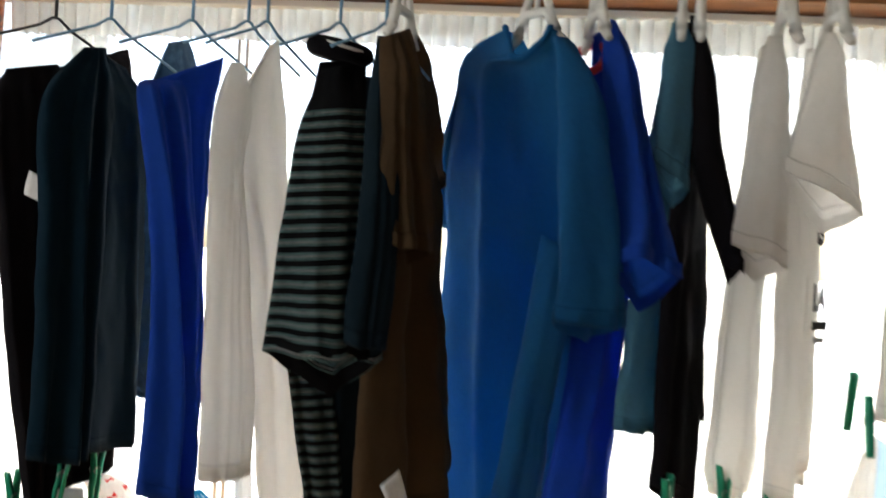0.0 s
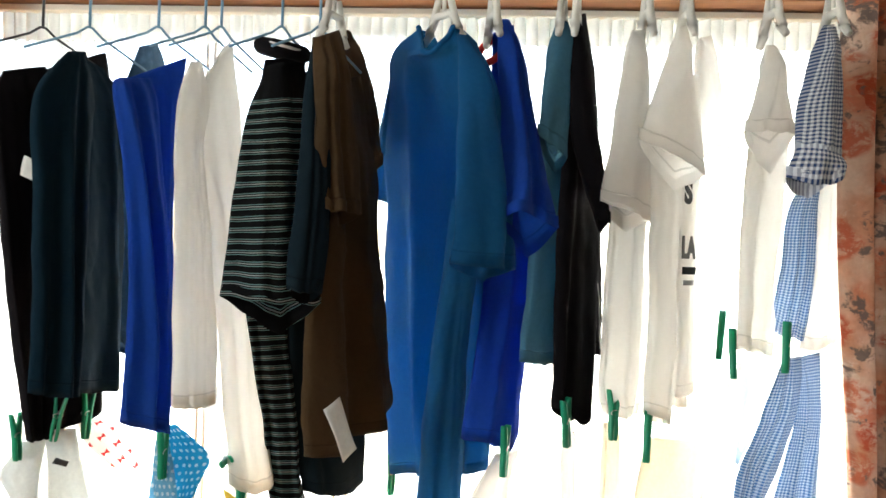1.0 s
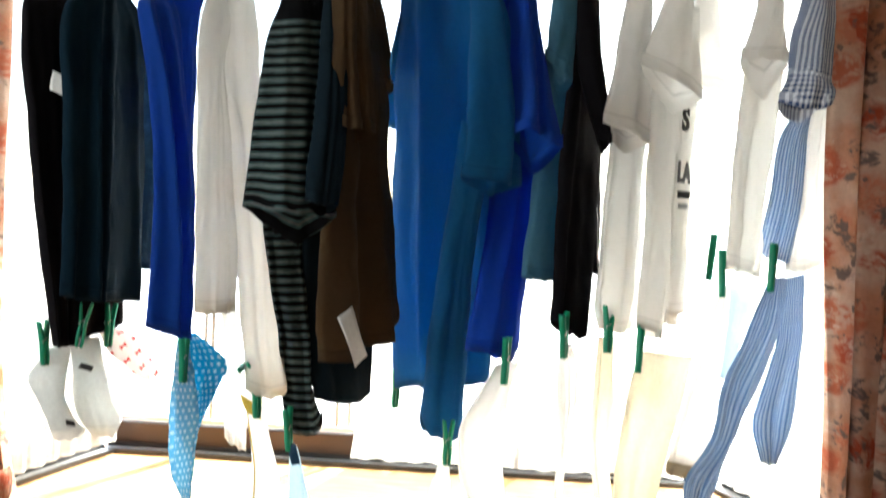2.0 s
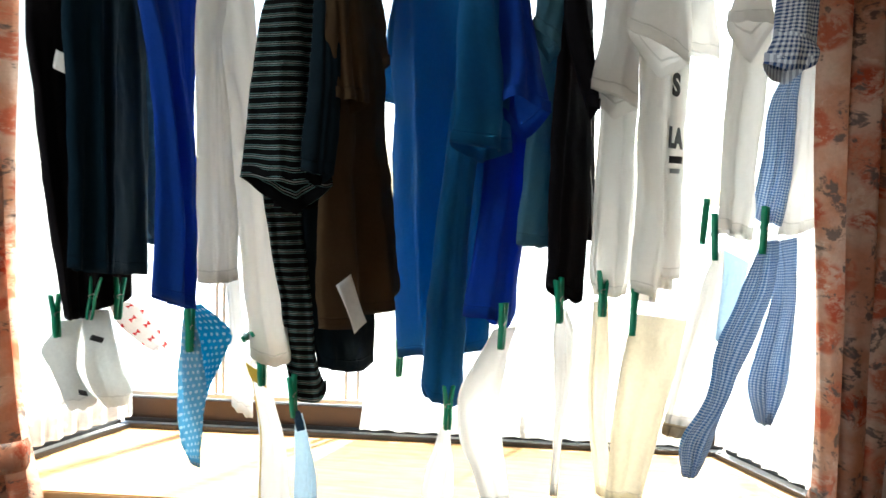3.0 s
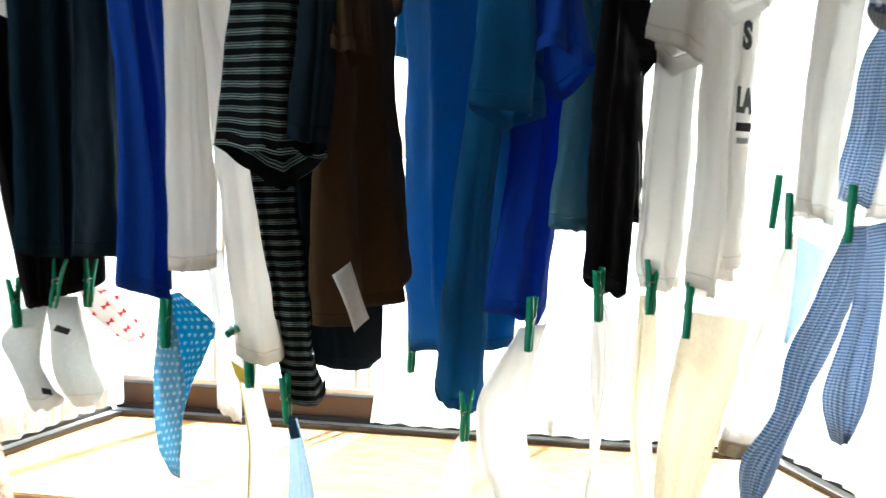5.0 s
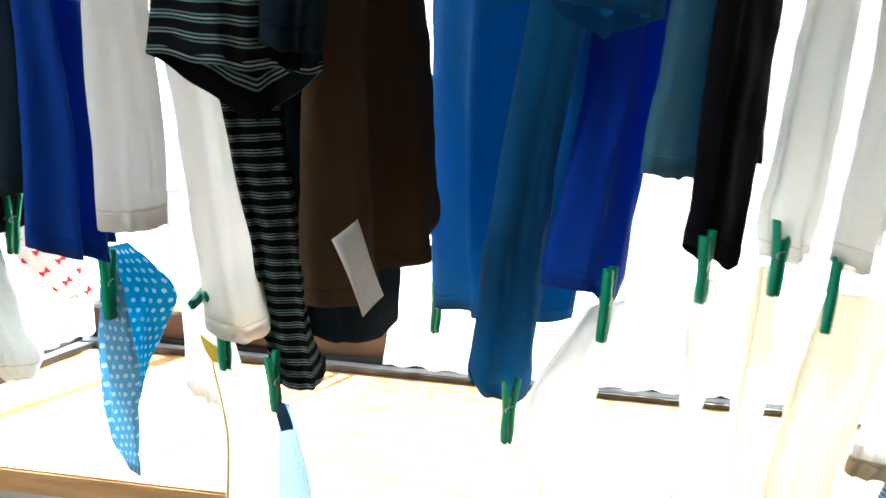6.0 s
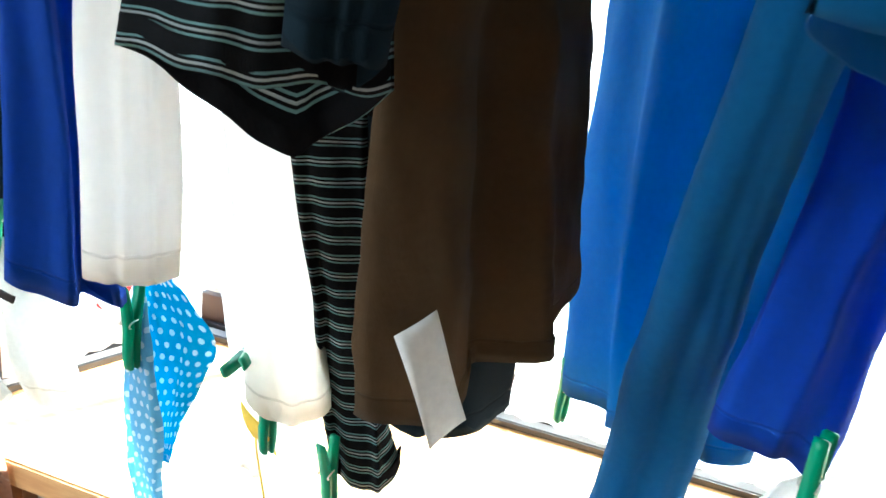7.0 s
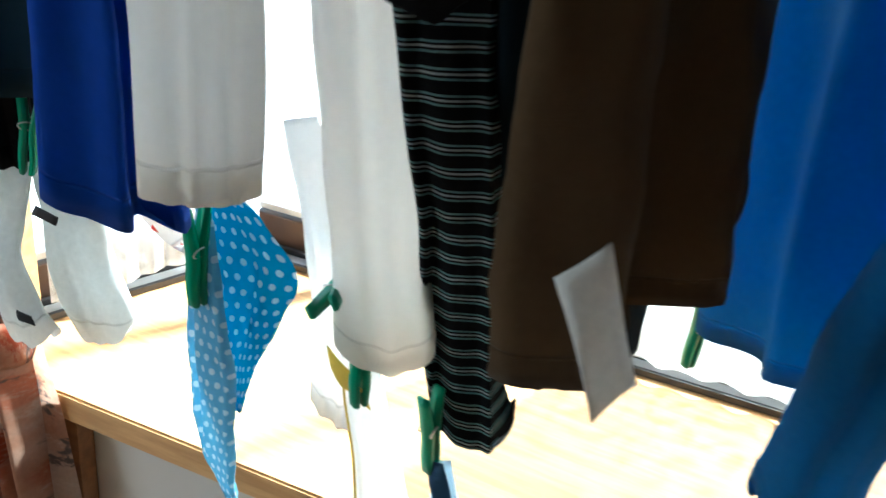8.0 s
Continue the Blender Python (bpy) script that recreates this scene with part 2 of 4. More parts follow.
ALU = solid("grey_aluminium", (0.55, 0.56, 0.57), 0.35, 0.6)
RAIL_WHITE = solid("cream_rail_plastic", (0.78, 0.74, 0.64), 0.45)
PLASTER = solid("white_wall_plaster", (0.62, 0.58, 0.52), 0.9, vary=0.05, scale=8.0, bump=0.4)
GROUND = solid("pale_concrete_ground", (0.55, 0.54, 0.52), 0.9, vary=0.15, scale=2.0, bump=0.4)
LACE = lace("lace_net", 0.16, 1500.0, 0.22)
SHEER = lace("sheer_net", 0.65, 2200.0)
GLASS = glass("window_glass")


# ---- building helpers ----
def part(name, bm, material, parent=None, label="", smooth=True):
    """One bmesh as ONE mesh object, under a thing or a part when one is given."""
    me = bpy.data.meshes.new(name)
    bm.to_mesh(me)
    bm.free()
    me.materials.append(material)
    if smooth:
        me.polygons.foreach_set("use_smooth", [True] * len(me.polygons))
    ob = new(name, me)
    if parent:
        ob.parent = parent
        ob.matrix_parent_inverse = Matrix.Translation(-parent.location)
    return tagged(ob, label)


def thing(name, at, label, category, group="", kind=""):
    ob = new(name)
    ob.location = at
    return tagged(ob, label, category, group, kind)


def box(x0, x1, y0, y1, z0, z1, bevel=0.0):
    bm = bmesh.new()
    bmesh.ops.create_cube(bm, size=1.0, matrix=Matrix.Translation(((x0 + x1) / 2, (y0 + y1) / 2, (z0 + z1) / 2)) @ Matrix.Diagonal((x1 - x0, y1 - y0, z1 - z0, 1)))
    if bevel:
        bmesh.ops.bevel(bm, geom=bm.edges[:], offset=bevel, segments=2, affect="EDGES", profile=0.6)
    return bm


def turned_box(a, b, z0, z1, thick, bevel=0.0):
    """A board that stands along the plan line from a to b."""
    a, b = Vector((*a, 0)), Vector((*b, 0))
    d = b - a
    bm = box(-d.length / 2, d.length / 2, -thick / 2, thick / 2, z0, z1, bevel)
    bm.transform(Matrix.Translation((a + b) / 2) @ Matrix.Rotation(math.atan2(d.y, d.x), 4, "Z"))
    return bm


def spline(rows, n):
    """Smooth rows of numbers by Catmull-Rom."""
    p = np.array(rows, float)
    p = np.vstack([2 * p[0] - p[1], p, 2 * p[-1] - p[-2]])
    out = []
    last = len(rows) - 1
    for i in range(n):
        s = i / (n - 1) * last
        k = min(int(s), last - 1)
        f = s - k
        a, b, c, d = p[k], p[k + 1], p[k + 2], p[k + 3]
        out.append(0.5 * (2 * b + (c - a) * f + (2 * a - 5 * b + 4 * c - d) * f * f + (3 * b - a - 3 * c + d) * f ** 3))
    return np.array(out)


class Hang:
    """Cloth that hangs between a left and a right edge: two leaves, thick apart, with ridges that run down it.
    A fold is (place across, depth, breadth, drift); lip lets the far leaf hang lower; drops are (place, drop, breadth) at the hem."""

    def __init__(self, key, thick=0.02, folds=(), seed=0.0, auto=0.006, count=4, crease=0.0035, lip=0.0, sag=0.0, corner=0.003, drops=(), scoop=0.0, roll=0.0, shift=(0, 0, 0), n=46, segs=84, hem=True, open_top=False):
        left, right = SHAPE[key]
        self.left, self.right = spline(left, n) + np.array(shift), spline(right, n) + np.array(shift)
        self.n, self.segs, self.thick, self.seed, self.crease = n, segs, thick, seed, crease
        self.lip, self.sag, self.corner, self.drops, self.scoop, self.roll, self.hem, self.open_top = lip, sag, corner, drops, scoop, roll, hem, open_top
        rnd = random.Random(int(seed * 977) + 5)
        self.folds = list(folds)
        for _ in range(count):
            self.folds.append((rnd.uniform(0.04, 0.96), auto * rnd.choice((-1, 1)) * rnd.uniform(0.5, 1.3), rnd.uniform(0.05, 0.17), rnd.uniform(-0.22, 0.22)))
        steps = np.linalg.norm((self.left + self.right)[1:] / 2 - (self.left + self.right)[:-1] / 2, axis=1)
        self.drop = np.concatenate([[0.0], np.cumsum(steps)])
        self.length = float(self.drop[-1])
        self.width = float(np.linalg.norm(self.left - self.right, axis=1).max())

    def point(self, i, u, face):
        """Row i, share u across, face +1 for the near leaf and -1 for the far one."""
        v = i / (self.n - 1)
        a, b = Vector(self.left[i]), Vector(self.right[i])
        across = b - a
        out = Vector((across.y, -across.x, 0.0))
        if out.length < 1e-6:
            out = Vector((0, -1, 0))
        out.normalize()
        span = across.length
        open_ = 0.25 + 0.75 * min(1.0, v * 5.0) if not self.open_top else 1.0
        half = self.thick * open_ * max(0.0, math.sin(math.pi * min(max(u, 0.0), 1.0))) ** (0.36 if not self.lip else 0.6) * min(1.0, span / 0.03)
        grow = (0.22 + 0.78 * min(1.0, v * 1.15)) * min(1.0, span / 0.06)
        ridge = 0.0
        for u0, depth, broad, drift in self.folds:
            q = (u - u0 - drift * (v - 0.5)) / broad
            if abs(q) < 3:
                ridge += depth * math.exp(-q * q)
        ridge *= grow * (1.0 if face > 0 else 0.6)
        p = a + across * u
        w = noise.noise(Vector((u * span * 26 + self.seed * 7.1, p.z * 7, self.seed + face)))
        w2 = noise.noise(Vector((u * span * 60 + p.z * 22 + self.seed, p.z * 34 - u * span * 18, self.seed * 2 + face)))
        w3 = noise.noise(Vector((u * span * 14 + p.z * 9 + self.seed * 1.7, p.z * 11, self.seed * 3.3)))
        bend = self.crease * (1.2 * w + 0.55 * w2 + 1.1 * w3)
        p = p + out * (face * half + ridge + bend)
        edge = (2 * u - 1)
        p += across.normalized() * (self.crease * 0.9 * edge * noise.noise(Vector((p.z * 13, self.seed, edge)))) if span > 1e-6 else Vector()
        low = v ** 5
        p.z += self.corner * abs(edge) ** 5 * low - self.sag * math.sin(math.pi * u) * low
        p.z += 0.004 * noise.noise(Vector((u * 5, self.seed, 3.0))) * low
        p.z -= self.fall(i, u, face)
        if face > 0:
            p += out * (-self.roll * v ** 8)
        for u0, fall, broad in self.drops:
            p.z -= fall * math.exp(-((u - u0) / broad) ** 2) * low
        if self.scoop:
            p.z -= self.scoop * max(0.0, 1.0 - (edge / 0.85) ** 2) * max(0.0, 1.0 - v * 3.5) * (1.0 if face > 0 else 0.9)
        return p

    def fall(self, i, u, face):
        """How far the far leaf's lip hangs below the near one."""
        v = min(1.0, i / (self.n - 1))
        return self.lip * max(0.0, min(u / 0.66, (1.0 - u) / 0.34)) * v ** 3 if face < 0 else 0.0

    def mesh(self):
        bm = bmesh.new()
        layer = bm.loops.layers.uv.new("UVMap")
        half = self.segs // 2
        ring_at = [(0.5 - 0.5 * math.cos(math.pi * k / half), 1) for k in range(half)] + [(0.5 + 0.5 * math.cos(math.pi * k / half), -1) for k in range(half)]
        rings, heights = [], []
        for i in range(self.n):
            rings.append([bm.verts.new(self.point(i, u, f)) for u, f in ring_at])
            heights.append(self.length - float(self.drop[i]))
        if self.hem:
            for up, share in ((0.0008, 0.02), (0.016, 0.03)):
                mid = sum((v.co for v in rings[self.n - 1]), Vector()) / self.segs
                rings.append([bm.verts.new(v.co + (Vector((mid.x, mid.y, v.co.z)) - v.co) * share + Vector((0, 0, up))) for v in rings[self.n - 1]])
                heights.append(-0.001)
        count = self.segs
        for i in range(len(rings) - 1):
            for k in range(count):
                q = (k + 1) % count
                f = bm.faces.new((rings[i][k], rings[i + 1][k], rings[i + 1][q], rings[i][q]))
                ends = [(ring_at[c][0], heights[j]) for j, c in ((i, k), (i + 1, k), (i + 1, q), (i, q))]
                for loop, (uu, vv) in zip(f.loops, ends):
                    loop[layer].uv = (uu * self.width, vv)
        if not self.open_top:
            for k in range(half - 1):
                p, q = rings[0][k + 1], rings[0][(count - k - 1) % count]
                r, t = rings[0][k], rings[0][(count - k) % count]
                quad = [r, p, q, t] if k else [rings[0][0], p, q]
                f = bm.faces.new(quad)
                for loop in f.loops:
                    loop[layer].uv = (0.5 * self.width, self.length)
        return bm

    def line(self, u, face, i0, i1, lift=0.0012):
        """Points a little proud of one leaf, for seams and piping."""
        pts = []
        for i in range(i0, min(i1, self.n)):
            p = self.point(i, u, face)
            pts.append(p + Vector((0, -lift, 0)))
        return pts


def cloth_sheet(top, bottom, n=40, m=90, pleats=9, depth=0.03, seed=0.0, waist=None, crease=0.004, gather=1.8, hem=0.0):
    """Pleated hanging cloth between a top line and a bottom line (each x0, x1, y, z); waist = (x0, x1, y, z) where a band gathers it."""
    bm = bmesh.new()
    layer = bm.loops.layers.uv.new("UVMap")
    rows = [top, waist, bottom] if waist else [top, [(a + b) / 2 for a, b in zip(top, bottom)], bottom]
    if waist:
        s = (top[3] - waist[3]) * 0.45
        rows = [top, [top[0], top[1], top[2], top[3] - s], waist, bottom]
    prof = spline(rows, n)
    grid = []
    wide = abs(top[1] - top[0]) * gather
    for i, (x0, x1, y, z) in enumerate(prof):
        line = []
        squeeze = abs(x1 - x0) / max(abs(top[1] - top[0]), 1e-6)
        for j in range(m):
            u = j / (m - 1)
            w = math.sin(2 * math.pi * pleats * u + seed + 0.8 * math.sin(5 * u + seed)) + 0.3 * math.sin(4 * math.pi * pleats * u + 2 * seed + z * 3)
            px = x0 + (x1 - x0) * u + 0.25 * depth * math.cos(2 * math.pi * pleats * u + seed) * min(1, squeeze + 0.2)
            t = noise.noise(Vector((u * 9 + seed, z * 4, seed)))
            py = y + depth * w * 0.5 + crease * 3 * t
            pz = z + hem * abs(math.sin(math.pi * u * pleats * 2.5)) * (i / (n - 1)) ** 4
            line.append(bm.verts.new((px + crease * t, py, pz)))
        grid.append(line)
    for i in range(n - 1):
        for j in range(m - 1):
            f = bm.faces.new((grid[i][j], grid[i + 1][j], grid[i + 1][j + 1], grid[i][j + 1]))
            for loop, (a, b) in zip(f.loops, ((i, j), (i + 1, j), (i + 1, j + 1), (i, j + 1))):
                loop[layer].uv = (b / (m - 1) * wide, prof[a][3] - prof[-1][3])
    return bm


def rod(points, radius, segs=8, closed=False, taper=None):
    """A round bar along a smooth line of points."""
    pts = [Vector(p) for p in points]
    bm = bmesh.new()
    rings = []
    count = len(pts)
    side = None
    for i, p in enumerate(pts):
        a = pts[(i - 1) % count] if closed or i else p
        b = pts[(i + 1) % count] if closed or i < count - 1 else p
        d = (b - a).normalized()
        if side is None:
            side = d.orthogonal().normalized()
        side = (side - d * side.dot(d)).normalized()
        up = d.cross(side)
        r = radius * (taper[i] if taper else 1.0)
        rings.append([bm.verts.new(p + (side * math.cos(2 * math.pi * s / segs) + up * math.sin(2 * math.pi * s / segs)) * r) for s in range(segs)])
    for i in range(count if closed else count - 1):
        for s in range(segs):
            bm.faces.new((rings[i][s], rings[(i + 1) % count][s], rings[(i + 1) % count][(s + 1) % segs], rings[i][(s + 1) % segs]))
    if not closed:
        bm.faces.new(rings[0][::-1]), bm.faces.new(rings[-1])
    bmesh.ops.recalc_face_normals(bm, faces=bm.faces[:])
    return bm


# ---- the room and the bay window ----
SILL, HEAD, BACK = 0.785, 1.981, 1.92
LEFT0, LEFT1, RIGHT0, RIGHT1 = -0.90, -0.775, 0.96, 0.80
# window wall turned against the clothes rail to fit the camera's view
ASKEW = Matrix.Translation((0, 1.4, 0)) @ Matrix.Rotation(radians(3.2), 4, "Z") @ Matrix.Translation((0, -1.4, 0))


def setting(name, bm, material, label, category, smooth=False):
    if name in ("window_sill", "bay_soffit", "head_board", "sill_bracket", "jamb_left", "jamb_right", "wall_north", "wall_north_right", "wall_under_bay", "wall_over_bay"):
        bm.transform(ASKEW)
    return tagged(part(name, bm, material, smooth=smooth), label, category, kind="structure")


setting("ground", box(-400, 400, -400, 400, -0.5, -0.4), GROUND, "pale sunlit concrete ground outside", "ground")
setting("floor", box(-2.2, 2.2, -2.7, 1.40, -0.06, 0.0), FLOOR, "brown wooden floor of the room", "floor")
setting("ceiling", box(-2.2, 2.2, -2.7, 1.40, 2.42, 2.5), PLASTER, "plain white ceiling", "ceiling")
# unseen west wall in pieces, its opening made up for the fill lamp
setting("wall_west", box(-2.3, -2.2, -2.7, -1.4, -0.06, 2.5), PLASTER, "plain beige plaster wall", "wall")
setting("wall_west_near", box(-2.3, -2.2, 0.0, 1.54, -0.06, 2.5), PLASTER, "plain beige plaster wall", "wall")
setting("wall_west_low", box(-2.3, -2.2, -1.4, 0.0, -0.06, 1.0), PLASTER, "plain beige wall below the added, unseen opening", "wall")
setting("wall_west_high", box(-2.3, -2.2, -1.4, 0.0, 2.2, 2.5), PLASTER, "plain beige wall above the added, unseen opening", "wall")
setting("wall_east", box(2.2, 2.3, -2.7, 1.54, -0.06, 2.5), PLASTER, "plain white plaster wall", "wall")
setting("wall_north", box(-2.2, LEFT0 - 0.02, 1.42, 1.54, -0.06, 2.5), PLASTER, "white plaster wall beside the bay window", "wall")
setting("wall_north_right", box(RIGHT0 + 0.02, 2.2, 1.42, 1.54, -0.06, 2.5), PLASTER, "white plaster wall beside the bay window", "wall")
setting("wall_under_bay", box(LEFT0 - 0.02, RIGHT0 + 0.02, 1.43, 1.54, -0.06, SILL - 0.045), PLASTER, "pale panel below the window board", "wall")
setting("wall_over_bay", box(LEFT0 - 0.02, RIGHT0 + 0.02, 1.42, 1.54, HEAD + 0.075, 2.5), PLASTER, "white wall above the bay window", "wall")
setting("wall_south", box(-2.2, 2.2, -2.8, -2.7, -0.06, 2.5), PLASTER, "plain beige wall at the back of the room", "wall")


def bay_slab(z0, z1, y0, grow=0.0):
    bm = bmesh.new()
    plan = [(LEFT0 - grow, y0), (RIGHT0 + grow, y0), (RIGHT1 + grow, BACK + grow), (LEFT1 - grow, BACK + grow)]
    lower = [bm.verts.new((x, y, z0)) for x, y in plan]
    upper = [bm.verts.new((x, y, z1)) for x, y in plan]
    bm.faces.new(upper), bm.faces.new(lower[::-1])
    for i in range(4):
        bm.faces.new((lower[i], lower[(i + 1) % 4], upper[(i + 1) % 4], upper[i]))
    bmesh.ops.bevel(bm, geom=bm.edges[:], offset=0.003, segments=2, affect="EDGES")
    return bm


setting("window_sill", bay_slab(SILL - 0.042, SILL, 1.392, 0.02), OAK, "orange-brown varnished wooden window board, sunlit", "window sill")
setting("bay_soffit", bay_slab(HEAD + 0.12, HEAD + 0.16, 1.542, 0.02), PLASTER, "white underside of the bay roof", "soffit")
setting("head_board", box(LEFT0 - 0.1, RIGHT0 + 0.1, 1.392, 1.54, HEAD, HEAD + 0.072, 0.004), BEAM, "brown wooden head board over the window", "trim")
setting("sill_bracket", box(-0.79, -0.70, 1.400, 1.428, 0.0, SILL - 0.046, 0.002), BEAM, "dark wooden upright below the window board", "trim")
for name, a, b in (("jamb_left", (LEFT0 + 0.03, 1.41), (LEFT0 + 0.03, 1.50)), ("jamb_right", (RIGHT0 - 0.035, 1.41), (RIGHT0 - 0.005, 1.50))):
    setting(name, turned_box(a, b, SILL + 0.002, HEAD - 0.002, 0.03, 0.003), OAK, "orange-brown wooden upright of the bay window", "trim")


def window(name, a, b, stiles, label):
    """One side of the bay: tracks on the board, brown bottom rail, pale sash rail, uprights, panes, head."""
    win = thing(name, (0, 0, 0), label, "window", kind="structure")
    A, B = ASKEW @ Vector((*a, 0)), ASKEW @ Vector((*b, 0))
    d = (B - A).normalized()
    nrm = Vector((-d.y, d.x, 0))
    if nrm.y < 0 and abs(nrm.y) > 0.3:
        nrm = -nrm

    def run(off, s0, s1):
        p, q = A + nrm * off + d * s0, A + nrm * off + d * ((B - A).length - s1)
        return (p.x, p.y), (q.x, q.y)
    part("track", turned_box(*run(-0.030, 0.0, 0.0), SILL + 0.001, SILL + 0.012, 0.008, 0.001), DARK_RAIL, win, "black sash track", False)
    part("track", turned_box(*run(-0.012, 0.0, 0.0), SILL + 0.001, SILL + 0.010, 0.022, 0.001), ALU, win, "grey sash track", False)
    part("track", turned_box(*run(0.006, 0.0, 0.0), SILL + 0.001, SILL + 0.018, 0.008, 0.001), DARK_RAIL, win, "black sash track", False)
    part("bottom_rail", turned_box(*run(0.026, 0.0, 0.0), SILL + 0.001, SILL + 0.070, 0.026, 0.003), FRAME, win, "dark brown bottom rail", False)
    part("sash_rail", turned_box(*run(0.032, 0.0, 0.0), SILL + 0.074, SILL + 0.086, 0.022, 0.002), ALU, win, "pale grey sash rail", False)
    part("top_rail", turned_box(*run(0.026, 0.0, 0.0), HEAD + 0.07, HEAD + 0.118, 0.03, 0.003), FRAME, win, "", False)
    length = (B - A).length
    marks = [0.012] + list(stiles) + [length - 0.012]
    for s, w in [(m, 0.009) for m in stiles]:
        c = A + nrm * 0.034 + d * s
        part("stile", turned_box((c.x - d.x * w / 2, c.y - d.y * w / 2), (c.x + d.x * w / 2, c.y + d.y * w / 2), SILL + 0.088, HEAD + 0.068, 0.02, 0.002), ALU, win, "", False)
    for s0, s1 in zip(marks[:-1], marks[1:]):
        if s1 - s0 < 0.06:
            continue
        p, q = A + nrm * 0.036 + d * (s0 + 0.014), A + nrm * 0.036 + d * (s1 - 0.014)
        pane = part("pane", turned_box((p.x, p.y), (q.x, q.y), SILL + 0.088, HEAD + 0.068, 0.004), GLASS, win, "", False)
        pane.visible_shadow = False
    return win


window("window_1", (LEFT1, BACK - 0.03), (RIGHT1, BACK - 0.03), (0.243, 0.262, 0.595, 0.627, 1.1), "wide bay window with brown bottom rail and grey sashes")
window("window_2", (LEFT0 + 0.01, 1.52), (LEFT1 + 0.004, BACK - 0.05), (), "slanting side window of the bay, grey tracks")
window("window_3", (RIGHT1 - 0.004, BACK - 0.05), (RIGHT0 - 0.01, 1.52), (), "slanting side window of the bay, grey tracks")

# ---- cloth outlines: left edge and right edge of each piece, from the top down ----
SHAPE = {}
SHAPE["black_near"] = ([(-0.53, 1.05, 1.764), (-0.537, 1.04, 1.715), (-0.547, 1.08, 1.533), (-0.554, 1.13, 1.349), (-0.558, 1.18, 1.175)],
    [(-0.492, 1.1, 1.783), (-0.489, 1.12, 1.723), (-0.494, 1.15, 1.539), (-0.508, 1.19, 1.347), (-0.528, 1.21, 1.182)])
SHAPE["black_far"] = ([(-0.53, 1.14, 1.784), (-0.534, 1.16, 1.731), (-0.533, 1.18, 1.54), (-0.535, 1.2, 1.345), (-0.539, 1.22, 1.183)],
    [(-0.509, 1.3, 1.853), (-0.493, 1.3, 1.77), (-0.489, 1.3, 1.549), (-0.495, 1.3, 1.34), (-0.499, 1.3, 1.207)])
SHAPE["navy_near"] = ([(-0.429, 1.05, 1.794), (-0.444, 1.0, 1.718), (-0.442, 1.0, 1.589), (-0.438, 1.0, 1.43), (-0.439, 1.0, 1.288)],
    [(-0.429, 1.1, 1.806), (-0.413, 1.1, 1.729), (-0.404, 1.08, 1.599), (-0.407, 1.08, 1.43), (-0.407, 1.08, 1.274)])
SHAPE["navy_far"] = ([(-0.447, 1.1, 1.806), (-0.449, 1.12, 1.723), (-0.446, 1.12, 1.584), (-0.436, 1.1, 1.429), (-0.437, 1.1, 1.271)],
    [(-0.455, 1.2, 1.801), (-0.434, 1.22, 1.744), (-0.437, 1.24, 1.596), (-0.437, 1.25, 1.426), (-0.438, 1.25, 1.257)])
SHAPE["jeans"] = ([(-0.387, 1.2, 1.839), (-0.415, 1.22, 1.764), (-0.439, 1.25, 1.618), (-0.454, 1.27, 1.466), (-0.471, 1.28, 1.342)],
    [(-0.41, 1.3, 1.87), (-0.405, 1.32, 1.807), (-0.392, 1.33, 1.628), (-0.412, 1.33, 1.468), (-0.458, 1.33, 1.305)])
SHAPE["royal_near"] = ([(-0.365, 1.09, 1.763), (-0.358, 1.06, 1.743), (-0.339, 1.05, 1.658), (-0.32, 1.05, 1.52), (-0.316, 1.05, 1.366), (-0.324, 1.05, 1.244)],
    [(-0.319, 1.1, 1.764), (-0.308, 1.1, 1.73), (-0.299, 1.1, 1.649), (-0.286, 1.1, 1.524), (-0.288, 1.12, 1.362), (-0.291, 1.134, 1.212)])
SHAPE["royal_far"] = ([(-0.368, 1.12, 1.769), (-0.361, 1.12, 1.724), (-0.35, 1.12, 1.651), (-0.343, 1.13, 1.523), (-0.341, 1.14, 1.358), (-0.344, 1.15, 1.233)],
    [(-0.308, 1.2, 1.821), (-0.311, 1.18, 1.737), (-0.313, 1.18, 1.66), (-0.314, 1.18, 1.527), (-0.31, 1.18, 1.357), (-0.309, 1.18, 1.221)])
SHAPE["white_near"] = ([(-0.241, 1.07, 1.784), (-0.249, 1.05, 1.72), (-0.251, 1.05, 1.599), (-0.25, 1.05, 1.454), (-0.249, 1.05, 1.36), (-0.246, 1.05, 1.269)],
    [(-0.243, 1.1, 1.79), (-0.227, 1.1, 1.731), (-0.226, 1.09, 1.649), (-0.208, 1.085, 1.508), (-0.194, 1.085, 1.369), (-0.192, 1.084, 1.271)])
SHAPE["white_far"] = ([(-0.21, 1.1, 1.797), (-0.242, 1.1, 1.729), (-0.235, 1.12, 1.599), (-0.224, 1.15, 1.436), (-0.219, 1.18, 1.268), (-0.208, 1.19, 1.121)],
    [(-0.216, 1.16, 1.836), (-0.21, 1.18, 1.738), (-0.207, 1.2, 1.608), (-0.189, 1.215, 1.436), (-0.168, 1.23, 1.264), (-0.152, 1.239, 1.113)])
